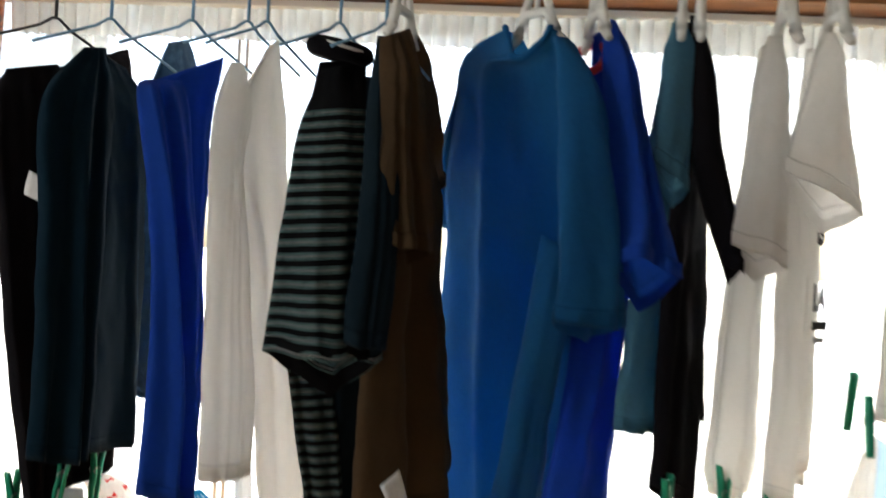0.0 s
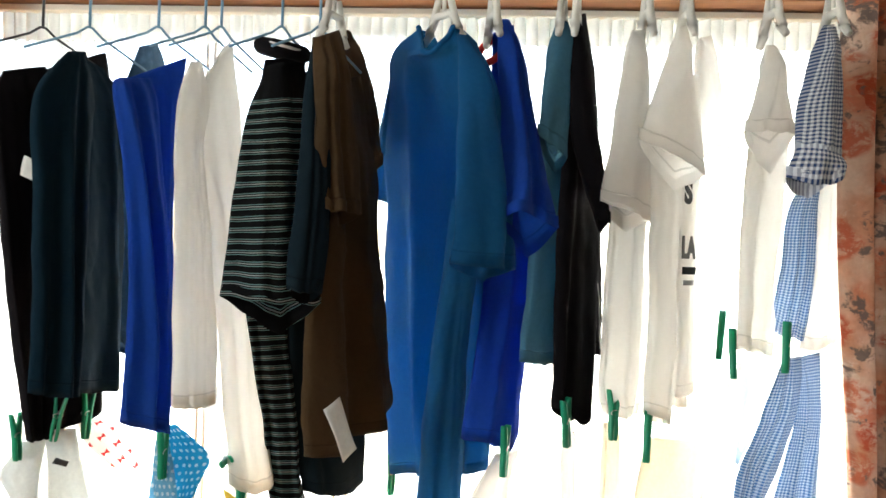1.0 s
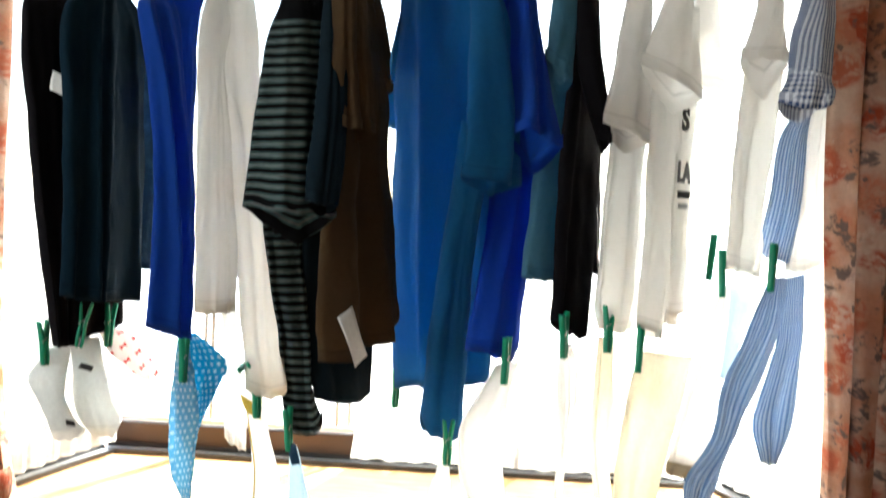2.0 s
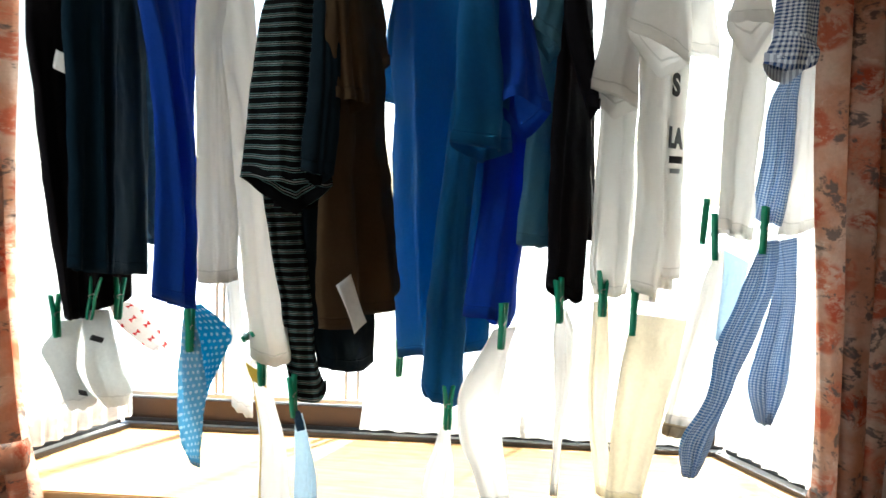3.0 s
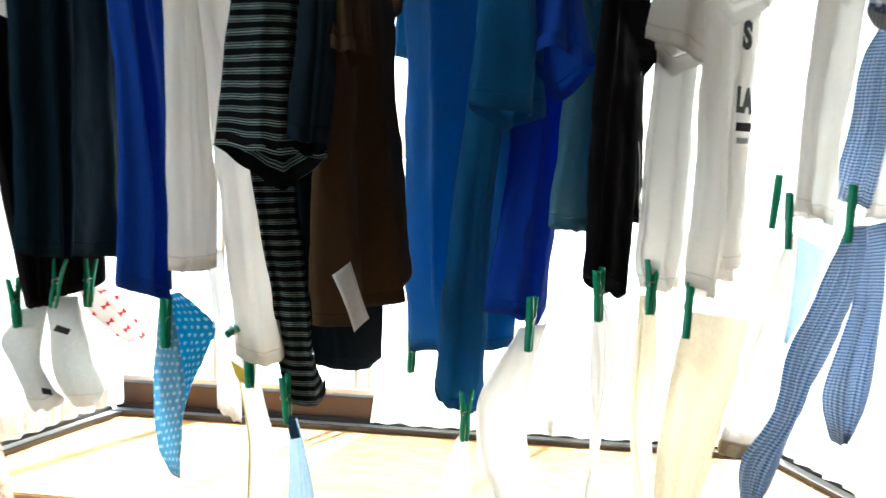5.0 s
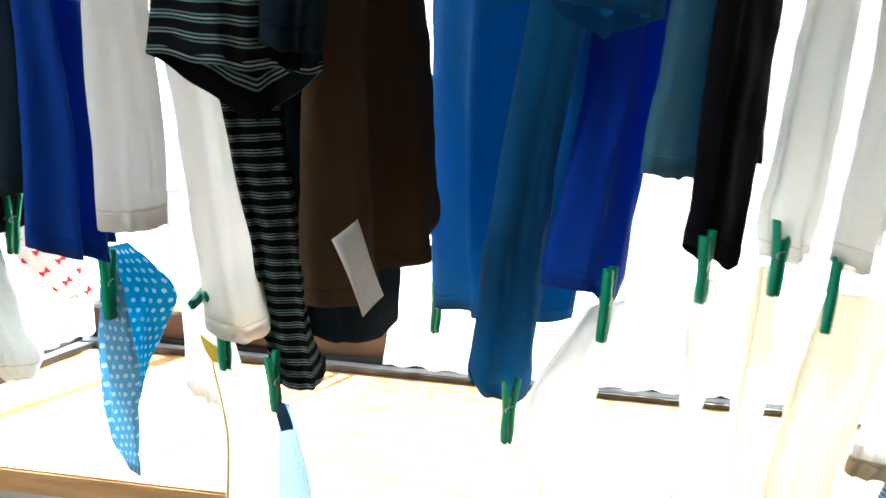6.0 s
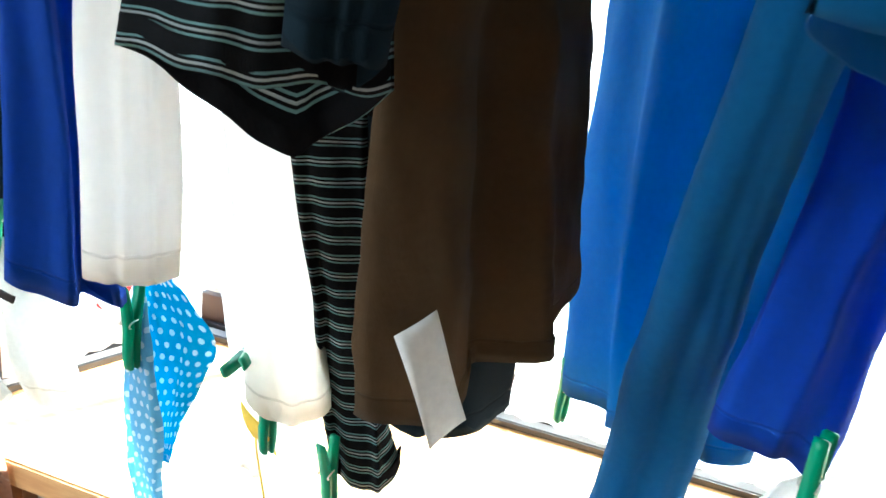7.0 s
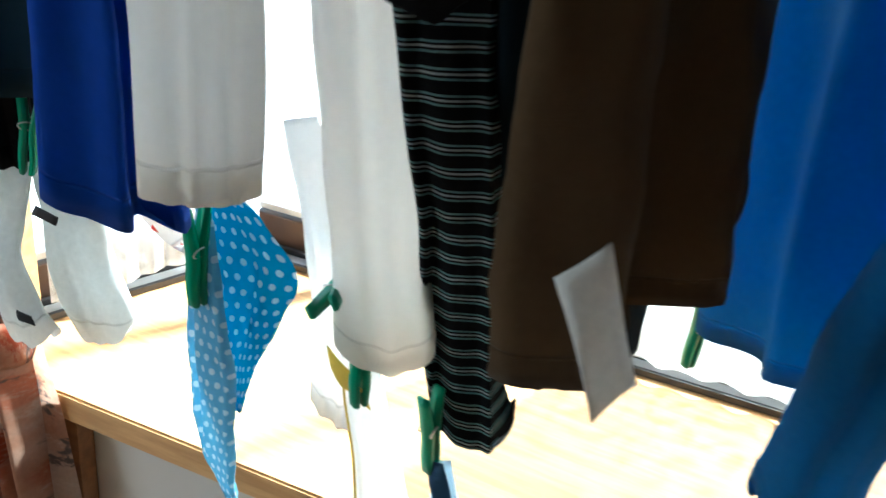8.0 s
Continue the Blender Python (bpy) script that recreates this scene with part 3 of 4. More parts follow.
SHAPE["stripe_body"] = ([(-0.138, 1.1, 1.794), (-0.166, 1.13, 1.701), (-0.178, 1.15, 1.585), (-0.174, 1.17, 1.475), (-0.17, 1.19, 1.391)],
    [(-0.09, 1.14, 1.806), (-0.091, 1.17, 1.71), (-0.091, 1.19, 1.591), (-0.096, 1.21, 1.478), (-0.102, 1.23, 1.392)])
SHAPE["stripe_tail"] = ([(-0.188, 1.17, 1.446), (-0.177, 1.19, 1.344), (-0.161, 1.21, 1.22), (-0.154, 1.23, 1.113), (-0.148, 1.242, 1.033)],
    [(-0.133, 1.22, 1.45), (-0.128, 1.23, 1.346), (-0.117, 1.25, 1.218), (-0.109, 1.27, 1.109), (-0.094, 1.276, 1.036)])
SHAPE["stripe_sleeve"] = ([(-0.132, 1.09, 1.783), (-0.142, 1.03, 1.682), (-0.141, 1.0, 1.596), (-0.147, 0.99, 1.506), (-0.151, 0.983, 1.438)],
    [(-0.09, 1.12, 1.798), (-0.073, 1.11, 1.697), (-0.057, 1.09, 1.608), (-0.042, 1.07, 1.513), (-0.031, 1.06, 1.429)])
SHAPE["charcoal_sleeve"] = ([(-0.069, 1.11, 1.831), (-0.066, 1.06, 1.715), (-0.06, 1.02, 1.592), (-0.064, 1.0, 1.45)],
    [(-0.05, 1.12, 1.832), (-0.026, 1.08, 1.72), (-0.016, 1.05, 1.596), (-0.02, 1.03, 1.446)])
SHAPE["charcoal_body"] = ([(-0.121, 1.18, 1.792), (-0.128, 1.2, 1.593), (-0.123, 1.21, 1.387), (-0.121, 1.25, 1.218), (-0.1, 1.26, 1.098)],
    [(-0.074, 1.26, 1.815), (-0.056, 1.31, 1.611), (-0.038, 1.35, 1.393), (-0.03, 1.38, 1.211), (-0.029, 1.39, 1.086)])
SHAPE["brown_sleeve"] = ([(-0.057, 1.07, 1.818), (-0.046, 1.05, 1.748), (-0.039, 1.04, 1.661), (-0.033, 1.03, 1.566)],
    [(-0.025, 1.1, 1.839), (-0.002, 1.09, 1.757), (0.011, 1.08, 1.669), (0.025, 1.07, 1.56)])
SHAPE["brown_far_sleeve"] = ([(-0.047, 1.22, 1.872), (-0.044, 1.26, 1.816), (-0.041, 1.3, 1.744), (-0.032, 1.34, 1.637)],
    [(-0.055, 1.3, 1.891), (-0.041, 1.36, 1.83), (-0.024, 1.39, 1.74), (-0.015, 1.4, 1.685)])
SHAPE["brown_body"] = ([(-0.069, 1.1, 1.758), (-0.053, 1.08, 1.602), (-0.061, 1.1, 1.434), (-0.065, 1.11, 1.29), (-0.062, 1.11, 1.183)],
    [(-0.03, 1.26, 1.804), (-0.012, 1.3, 1.642), (0.0, 1.33, 1.471), (0.015, 1.35, 1.328), (0.021, 1.37, 1.228)])
SHAPE["blue_body"] = ([(0.096, 1.14, 1.848), (0.021, 1.32, 1.847), (-0.003, 1.42, 1.734), (-0.008, 1.465, 1.551), (-0.007, 1.48, 1.305), (0.007, 1.485, 1.08)],
    [(0.161, 1.1, 1.838), (0.193, 1.09, 1.789), (0.217, 1.12, 1.679), (0.218, 1.18, 1.543), (0.209, 1.26, 1.337), (0.202, 1.32, 1.132)])
SHAPE["blue_front"] = ([(0.151, 1.12, 1.591), (0.134, 1.15, 1.461), (0.115, 1.19, 1.334), (0.098, 1.25, 1.186), (0.086, 1.285, 1.045)],
    [(0.203, 1.12, 1.564), (0.185, 1.16, 1.463), (0.172, 1.21, 1.335), (0.164, 1.28, 1.186), (0.158, 1.325, 1.031)])
SHAPE["blue_sleeve"] = ([(0.152, 1.09, 1.829), (0.165, 1.05, 1.749), (0.17, 1.0, 1.658), (0.172, 0.96, 1.568), (0.166, 0.945, 1.494)],
    [(0.174, 1.1, 1.828), (0.206, 1.09, 1.767), (0.227, 1.07, 1.671), (0.24, 1.05, 1.578), (0.25, 1.04, 1.486)])
SHAPE["blue_far_sleeve"] = ([(0.082, 1.2, 1.866), (0.027, 1.3, 1.856), (-0.011, 1.42, 1.767), (-0.048, 1.52, 1.622)],
    [(0.091, 1.22, 1.868), (0.058, 1.3, 1.846), (0.027, 1.38, 1.749), (0.004, 1.46, 1.6)])
SHAPE["royal_sleeve"] = ([(0.214, 1.12, 1.86), (0.216, 1.09, 1.776), (0.221, 1.06, 1.686), (0.219, 1.02, 1.607), (0.208, 1.0, 1.546)],
    [(0.225, 1.14, 1.864), (0.252, 1.11, 1.789), (0.269, 1.09, 1.7), (0.288, 1.06, 1.621), (0.307, 1.03, 1.545)])
SHAPE["royal_body"] = ([(0.199, 1.15, 1.844), (0.206, 1.17, 1.705), (0.203, 1.19, 1.543), (0.19, 1.2, 1.379), (0.168, 1.209, 1.21)],
    [(0.228, 1.2, 1.873), (0.265, 1.24, 1.718), (0.269, 1.26, 1.549), (0.261, 1.26, 1.378), (0.255, 1.26, 1.217)])
SHAPE["teal_sleeve"] = ([(0.302, 1.13, 1.868), (0.291, 1.1, 1.804), (0.282, 1.08, 1.74), (0.274, 1.07, 1.678)],
    [(0.312, 1.15, 1.874), (0.317, 1.13, 1.804), (0.319, 1.11, 1.721), (0.319, 1.08, 1.647)])
SHAPE["teal_body"] = ([(0.302, 1.16, 1.869), (0.286, 1.17, 1.724), (0.275, 1.18, 1.563), (0.266, 1.185, 1.446), (0.257, 1.187, 1.341)],
    [(0.314, 1.22, 1.887), (0.324, 1.24, 1.737), (0.322, 1.25, 1.569), (0.317, 1.25, 1.447), (0.309, 1.25, 1.334)])
SHAPE["black_sleeve"] = ([(0.325, 1.13, 1.868), (0.32, 1.1, 1.779), (0.325, 1.08, 1.682), (0.345, 1.07, 1.615), (0.359, 1.06, 1.561)],
    [(0.334, 1.15, 1.873), (0.349, 1.13, 1.778), (0.359, 1.11, 1.696), (0.37, 1.09, 1.618), (0.379, 1.07, 1.556)])
SHAPE["black_body"] = ([(0.323, 1.16, 1.869), (0.318, 1.17, 1.724), (0.313, 1.18, 1.546), (0.31, 1.2, 1.366), (0.311, 1.21, 1.268)],
    [(0.338, 1.24, 1.893), (0.359, 1.27, 1.744), (0.367, 1.28, 1.553), (0.368, 1.28, 1.362), (0.365, 1.27, 1.245)])
SHAPE["piped_body"] = ([(0.333, 1.22, 1.896), (0.347, 1.25, 1.778), (0.359, 1.27, 1.619), (0.363, 1.27, 1.476), (0.367, 1.27, 1.35)],
    [(0.347, 1.3, 1.921), (0.368, 1.33, 1.795), (0.383, 1.34, 1.627), (0.389, 1.34, 1.477), (0.39, 1.34, 1.344)])
SHAPE["white_a_sleeve"] = ([(0.408, 1.11, 1.841), (0.393, 1.09, 1.768), (0.377, 1.07, 1.673), (0.364, 1.06, 1.585)],
    [(0.423, 1.13, 1.847), (0.431, 1.12, 1.767), (0.437, 1.115, 1.665), (0.439, 1.115, 1.56)])
SHAPE["white_a_body"] = ([(0.41, 1.15, 1.835), (0.4, 1.16, 1.697), (0.395, 1.18, 1.549), (0.39, 1.2, 1.415), (0.387, 1.22, 1.305), (0.398, 1.24, 1.255)],
    [(0.432, 1.2, 1.859), (0.45, 1.24, 1.711), (0.456, 1.27, 1.555), (0.457, 1.28, 1.414), (0.459, 1.28, 1.301), (0.449, 1.28, 1.252)])
SHAPE["white_b_sleeve"] = ([(0.472, 1.11, 1.845), (0.453, 1.09, 1.794), (0.43, 1.06, 1.729), (0.412, 1.04, 1.669)],
    [(0.488, 1.13, 1.851), (0.492, 1.11, 1.774), (0.5, 1.09, 1.695), (0.506, 1.07, 1.624)])
SHAPE["white_b_body"] = ([(0.476, 1.15, 1.836), (0.454, 1.16, 1.698), (0.452, 1.18, 1.568), (0.456, 1.19, 1.418), (0.456, 1.2, 1.267)],
    [(0.506, 1.24, 1.87), (0.506, 1.26, 1.715), (0.506, 1.28, 1.576), (0.507, 1.28, 1.416), (0.493, 1.25, 1.243)])
SHAPE["white_b_back"] = ([(0.495, 1.26, 1.866), (0.487, 1.28, 1.718), (0.485, 1.29, 1.576), (0.491, 1.3, 1.414), (0.501, 1.3, 1.266)],
    [(0.518, 1.3, 1.877), (0.523, 1.32, 1.726), (0.521, 1.33, 1.58), (0.527, 1.33, 1.414), (0.537, 1.33, 1.26)])
SHAPE["print_body"] = ([(0.502, 1.24, 1.801), (0.501, 1.24, 1.653), (0.504, 1.25, 1.506), (0.506, 1.26, 1.386), (0.507, 1.27, 1.285)],
    [(0.547, 1.34, 1.829), (0.548, 1.36, 1.676), (0.546, 1.38, 1.518), (0.548, 1.38, 1.389), (0.547, 1.38, 1.28)])
SHAPE["print_sleeve"] = ([(0.535, 1.3, 1.879), (0.535, 1.32, 1.824), (0.541, 1.34, 1.756), (0.546, 1.35, 1.693)],
    [(0.565, 1.36, 1.899), (0.584, 1.38, 1.841), (0.599, 1.4, 1.771), (0.61, 1.4, 1.686)])
SHAPE["white_c_sleeve"] = ([(0.599, 1.12, 1.821), (0.586, 1.1, 1.772), (0.568, 1.08, 1.718), (0.559, 1.07, 1.687)],
    [(0.615, 1.14, 1.824), (0.622, 1.12, 1.769), (0.63, 1.11, 1.725), (0.636, 1.1, 1.689)])
SHAPE["white_c_body"] = ([(0.607, 1.16, 1.821), (0.595, 1.17, 1.71), (0.589, 1.18, 1.59), (0.591, 1.2, 1.485), (0.593, 1.21, 1.377)],
    [(0.637, 1.22, 1.837), (0.662, 1.24, 1.724), (0.662, 1.25, 1.597), (0.661, 1.27, 1.488), (0.66, 1.28, 1.358)])
SHAPE["check_sleeve"] = ([(0.679, 1.13, 1.852), (0.651, 1.1, 1.781), (0.63, 1.07, 1.709), (0.618, 1.05, 1.654)],
    [(0.698, 1.15, 1.858), (0.695, 1.12, 1.786), (0.689, 1.09, 1.714), (0.683, 1.06, 1.645)])
SHAPE["check_cuff"] = ([(0.62, 1.045, 1.664), (0.609, 1.035, 1.642), (0.605, 1.035, 1.62)],
    [(0.679, 1.05, 1.652), (0.682, 1.05, 1.64), (0.679, 1.05, 1.627)])
SHAPE["check_body"] = ([(0.698, 1.18, 1.799), (0.694, 1.2, 1.673), (0.671, 1.24, 1.595), (0.666, 1.27, 1.49), (0.66, 1.3, 1.399)],
    [(0.712, 1.2, 1.804), (0.706, 1.22, 1.678), (0.712, 1.24, 1.595), (0.718, 1.27, 1.491), (0.712, 1.29, 1.383)])
SHAPE["cream_body"] = ([(0.708, 1.2, 1.805), (0.707, 1.22, 1.659), (0.711, 1.25, 1.558), (0.713, 1.27, 1.462), (0.71, 1.28, 1.369)],
    [(0.762, 1.28, 1.828), (0.78, 1.3, 1.675), (0.788, 1.32, 1.567), (0.789, 1.33, 1.467), (0.774, 1.33, 1.383)])
SHAPE["sock_a"] = ([(-0.58, 1.2, 1.169), (-0.594, 1.2, 1.145), (-0.613, 1.2, 1.113), (-0.591, 1.195, 1.081), (-0.569, 1.19, 1.046), (-0.558, 1.19, 1.008)],
    [(-0.545, 1.22, 1.173), (-0.544, 1.21, 1.142), (-0.543, 1.2, 1.117), (-0.539, 1.19, 1.084), (-0.525, 1.19, 1.049), (-0.501, 1.19, 1.016)])
SHAPE["sock_b"] = ([(-0.543, 1.21, 1.189), (-0.543, 1.22, 1.136), (-0.54, 1.22, 1.082), (-0.528, 1.22, 1.039), (-0.511, 1.22, 1.011)],
    [(-0.496, 1.23, 1.19), (-0.493, 1.24, 1.136), (-0.475, 1.24, 1.082), (-0.459, 1.24, 1.039), (-0.463, 1.24, 1.008)])
SHAPE["sock_c"] = ([(-0.518, 1.26, 1.197), (-0.497, 1.26, 1.16), (-0.466, 1.26, 1.133), (-0.434, 1.26, 1.11), (-0.408, 1.26, 1.102)],
    [(-0.483, 1.28, 1.199), (-0.461, 1.28, 1.189), (-0.434, 1.28, 1.161), (-0.412, 1.28, 1.131), (-0.406, 1.28, 1.113)])
SHAPE["polka"] = ([(-0.339, 1.2, 1.204), (-0.333, 1.2, 1.16), (-0.325, 1.2, 1.108), (-0.317, 1.2, 1.055), (-0.308, 1.2, 1.018)],
    [(-0.308, 1.2, 1.214), (-0.247, 1.195, 1.169), (-0.258, 1.195, 1.123), (-0.286, 1.2, 1.068), (-0.3, 1.2, 1.018)])
SHAPE["polka_flap"] = ([(-0.332, 1.19, 1.203), (-0.338, 1.185, 1.13), (-0.345, 1.19, 1.045), (-0.343, 1.2, 0.969), (-0.328, 1.21, 0.917)],
    [(-0.31, 1.18, 1.207), (-0.291, 1.165, 1.135), (-0.284, 1.17, 1.063), (-0.294, 1.185, 0.987), (-0.303, 1.2, 0.913)])
SHAPE["strip"] = ([(-0.257, 1.19, 1.279), (-0.266, 1.23, 1.181), (-0.268, 1.25, 1.103), (-0.265, 1.25, 1.015)],
    [(-0.238, 1.2, 1.284), (-0.241, 1.24, 1.181), (-0.235, 1.26, 1.093), (-0.227, 1.26, 0.991)])
SHAPE["bib"] = ([(-0.218, 1.215, 1.116), (-0.212, 1.22, 1.047), (-0.2, 1.22, 0.974), (-0.201, 1.22, 0.911), (-0.2, 1.22, 0.826)],
    [(-0.187, 1.215, 1.111), (-0.178, 1.23, 1.048), (-0.163, 1.24, 0.972), (-0.152, 1.24, 0.909), (-0.145, 1.24, 0.824)])
SHAPE["pale"] = ([(-0.143, 1.25, 1.007), (-0.143, 1.25, 0.96), (-0.143, 1.25, 0.907), (-0.144, 1.25, 0.831)],
    [(-0.13, 1.25, 1.013), (-0.115, 1.25, 0.962), (-0.105, 1.25, 0.91), (-0.096, 1.25, 0.835)])
SHAPE["white_low"] = ([(0.124, 1.27, 0.993), (0.113, 1.27, 0.952), (0.101, 1.27, 0.909), (0.091, 1.27, 0.834)],
    [(0.143, 1.27, 1.011), (0.148, 1.28, 0.952), (0.151, 1.28, 0.91), (0.151, 1.28, 0.836)])
SHAPE["cream_low"] = ([(0.221, 1.21, 1.191), (0.192, 1.22, 1.134), (0.163, 1.22, 1.075), (0.166, 1.22, 1.0), (0.19, 1.22, 0.941), (0.215, 1.22, 0.872)],
    [(0.26, 1.24, 1.195), (0.244, 1.23, 1.135), (0.238, 1.22, 1.08), (0.241, 1.22, 1.005), (0.249, 1.22, 0.945), (0.259, 1.22, 0.875)])
SHAPE["white_peg"] = ([(0.327, 1.23, 1.222), (0.325, 1.23, 1.16), (0.332, 1.23, 1.079), (0.332, 1.23, 0.999), (0.328, 1.23, 0.898)],
    [(0.345, 1.23, 1.233), (0.361, 1.25, 1.179), (0.355, 1.24, 1.089), (0.346, 1.24, 0.998), (0.34, 1.24, 0.896)])
SHAPE["cream_a"] = ([(0.392, 1.25, 1.243), (0.389, 1.25, 1.16), (0.388, 1.25, 1.059), (0.399, 1.25, 0.978), (0.411, 1.25, 0.898)],
    [(0.418, 1.26, 1.246), (0.423, 1.26, 1.161), (0.423, 1.26, 1.059), (0.427, 1.26, 0.978), (0.436, 1.26, 0.897)])
SHAPE["cream_b"] = ([(0.46, 1.23, 1.228), (0.444, 1.22, 1.157), (0.435, 1.22, 1.068), (0.428, 1.22, 0.989), (0.422, 1.22, 0.899)],
    [(0.563, 1.3, 1.212), (0.546, 1.28, 1.144), (0.524, 1.27, 1.063), (0.506, 1.26, 0.984), (0.484, 1.25, 0.894)])
SHAPE["shorts_leg"] = ([(0.591, 1.26, 1.321), (0.566, 1.26, 1.228), (0.545, 1.26, 1.147), (0.532, 1.26, 1.076), (0.524, 1.26, 1.031)],
    [(0.613, 1.28, 1.347), (0.611, 1.28, 1.249), (0.602, 1.28, 1.157), (0.597, 1.28, 1.076), (0.593, 1.28, 1.019)])
SHAPE["lining"] = ([(0.613, 1.31, 1.343), (0.618, 1.31, 1.308), (0.616, 1.31, 1.257), (0.611, 1.31, 1.184)],
    [(0.669, 1.33, 1.317), (0.661, 1.33, 1.278), (0.645, 1.33, 1.225), (0.621, 1.32, 1.167)])
SHAPE["cuff"] = ([(0.523, 1.256, 1.036), (0.521, 1.256, 1.024), (0.52, 1.256, 1.012)],
    [(0.595, 1.286, 1.024), (0.593, 1.286, 1.013), (0.592, 1.286, 1.001)])
SHAPE["apron"] = ([(0.667, 1.24, 1.36), (0.634, 1.23, 1.273), (0.602, 1.22, 1.185), (0.583, 1.22, 1.087), (0.546, 1.22, 1.017), (0.551, 1.22, 0.953)],
    [(0.699, 1.26, 1.362), (0.693, 1.26, 1.274), (0.657, 1.25, 1.175), (0.618, 1.24, 1.076), (0.602, 1.23, 1.018), (0.576, 1.22, 0.953)])
SHAPE["apron_flap"] = ([(0.695, 1.28, 1.356), (0.7, 1.28, 1.273), (0.678, 1.28, 1.172), (0.666, 1.28, 1.101), (0.687, 1.28, 1.036)],
    [(0.74, 1.3, 1.367), (0.743, 1.3, 1.273), (0.742, 1.3, 1.172), (0.735, 1.3, 1.101), (0.712, 1.29, 1.033)])
PEGS = [(-0.574, 1.185, 1.182, -4), (-0.509, 1.195, 1.216, 8), (-0.488, 1.250, 1.210, 6), (-0.309, 1.165, 1.174, 0), (-0.215, 1.205, 1.162, -30), (-0.192, 1.205, 1.111, 0), (-0.142, 1.235, 1.047, -8), (0.012, 1.470, 1.081, 0), (0.141, 1.255, 1.039, 2), (0.237, 1.200, 1.201, 4), (0.332, 1.215, 1.247, -12), (0.406, 1.230, 1.261, 2), (0.457, 1.210, 1.234, 8), (0.580, 1.290, 1.389, -6), (0.591, 1.250, 1.364, 6), (0.666, 1.230, 1.379, 4)]
HOOKS = [-0.512, -0.433, -0.319, -0.243, -0.217, -0.12, -0.06, -0.039, 0.13, 0.204, 0.306, 0.327, 0.428, 0.484, 0.605, 0.688]

# ---- nets and curtains ----
def askew(bm):
    bm.transform(ASKEW)
    return bm


tagged(part("net_valance", askew(cloth_sheet((-0.80, 0.92, 1.47, HEAD - 0.010), (-0.80, 0.92, 1.472, HEAD - 0.074), n=14, m=420, pleats=74, depth=0.016, seed=0.4, gather=2.2, hem=0.006)), LACE), "short gathered white lace net along the window top", "net curtain")
tagged(part("net_rail", askew(box(LEFT0 + 0.01, RIGHT0 - 0.01, 1.452, 1.478, HEAD - 0.016, HEAD - 0.003, 0.003)), RAIL_WHITE, smooth=False), "cream plastic rail for the lace net", "curtain rail", kind="structure")
tagged(part("sheer_curtain", askew(cloth_sheet((0.02, 0.72, 1.80, HEAD + 0.06), (-0.135, 0.70, 1.86, SILL + 0.024), n=24, m=220, pleats=13, depth=0.012, seed=0.2)), SHEER), "thin white sheer curtain hanging in the bay", "curtain", "sheer curtains in the bay")
for x0, x1 in ((LEFT0 + 0.05, LEFT1 + 0.05), (RIGHT0 - 0.05, RIGHT1 - 0.05)):
    side = cloth_sheet((-0.20, 0.17, 0, HEAD + 0.06), (-0.20, 0.17, 0, SILL + 0.035), n=20, m=100, pleats=8, depth=0.010, seed=2.2 + x0)
    side.transform(ASKEW @ Matrix.Translation(((x0 + x1) / 2, 1.70, 0)) @ Matrix.Rotation(math.atan2(BACK - 1.52, x1 - x0), 4, "Z"))
    tagged(part("sheer_curtain", side, SHEER), "thin white sheer curtain hanging in the bay", "curtain", "sheer curtains in the bay")


def floral_curtain(x_in, x_out, y, waist_in, waist_out, foot_in, foot_out, tie_z, seed, label, dimmed=False):
    cur = thing("floral_curtain", ((x_in + x_out) / 2, y, 0.02), label, "curtain", "floral curtains at the bay window")
    part("drape", cloth_sheet((x_in, x_out, y, 2.09), (foot_in, foot_out, y + 0.0, 0.03), n=70, m=200, pleats=9, depth=0.055, seed=seed, waist=(waist_in, waist_out, y, tie_z), gather=2.0), CURTAIN, cur)
    mid, half = (waist_in + waist_out) / 2, abs(waist_out - waist_in) / 2 + 0.015
    sgn = 1 if waist_out > waist_in else -1
    bm = bmesh.new()
    layer = bm.loops.layers.uv.new("UVMap")
    rings = []
    for i in range(48):
        a = 2 * math.pi * i / 48
        rise = sgn * 0.03 * math.cos(a) - 0.02 * math.sin(a) ** 2
        c = Vector((mid + half * math.cos(a), y + 0.062 * math.sin(a), tie_z - 0.03 + rise))
        out = Vector((math.cos(a), 0.6 * math.sin(a), 0))
        rings.append([bm.verts.new(c + out * o + Vector((0, 0, h))) for o, h in ((0, -0.032), (0.005, -0.02), (0.006, 0.0), (0.005, 0.02), (0, 0.032), (-0.004, 0.0))])
    for i in range(48):
        for s in range(6):
            f = bm.faces.new((rings[i][s], rings[(i + 1) % 48][s], rings[(i + 1) % 48][(s + 1) % 6], rings[i][(s + 1) % 6]))
            for loop, (p, q) in zip(f.loops, ((i, s), (i + 1, s), (i + 1, s + 1), (i, s + 1))):
                loop[layer].uv = (p * 0.012, 0.05 + q * 0.012)
    part("tieback", bm, CURTAIN, cur, "tie band of the same floral cloth")
    if dimmed:
        # hidden sheet added behind the drape so less window light passes through
        part("lining", cloth_sheet((x_in + 0.02, x_out, y + 0.05, 2.09), (foot_in + 0.02, foot_out, y + 0.05, 0.03), n=40, m=160, pleats=8, depth=0.03, seed=seed + 1, waist=(waist_in + 0.02, waist_out, y + 0.04, tie_z), gather=2.0), CURTAIN, cur, "second layer of the same cloth, added to block light")
    return cur


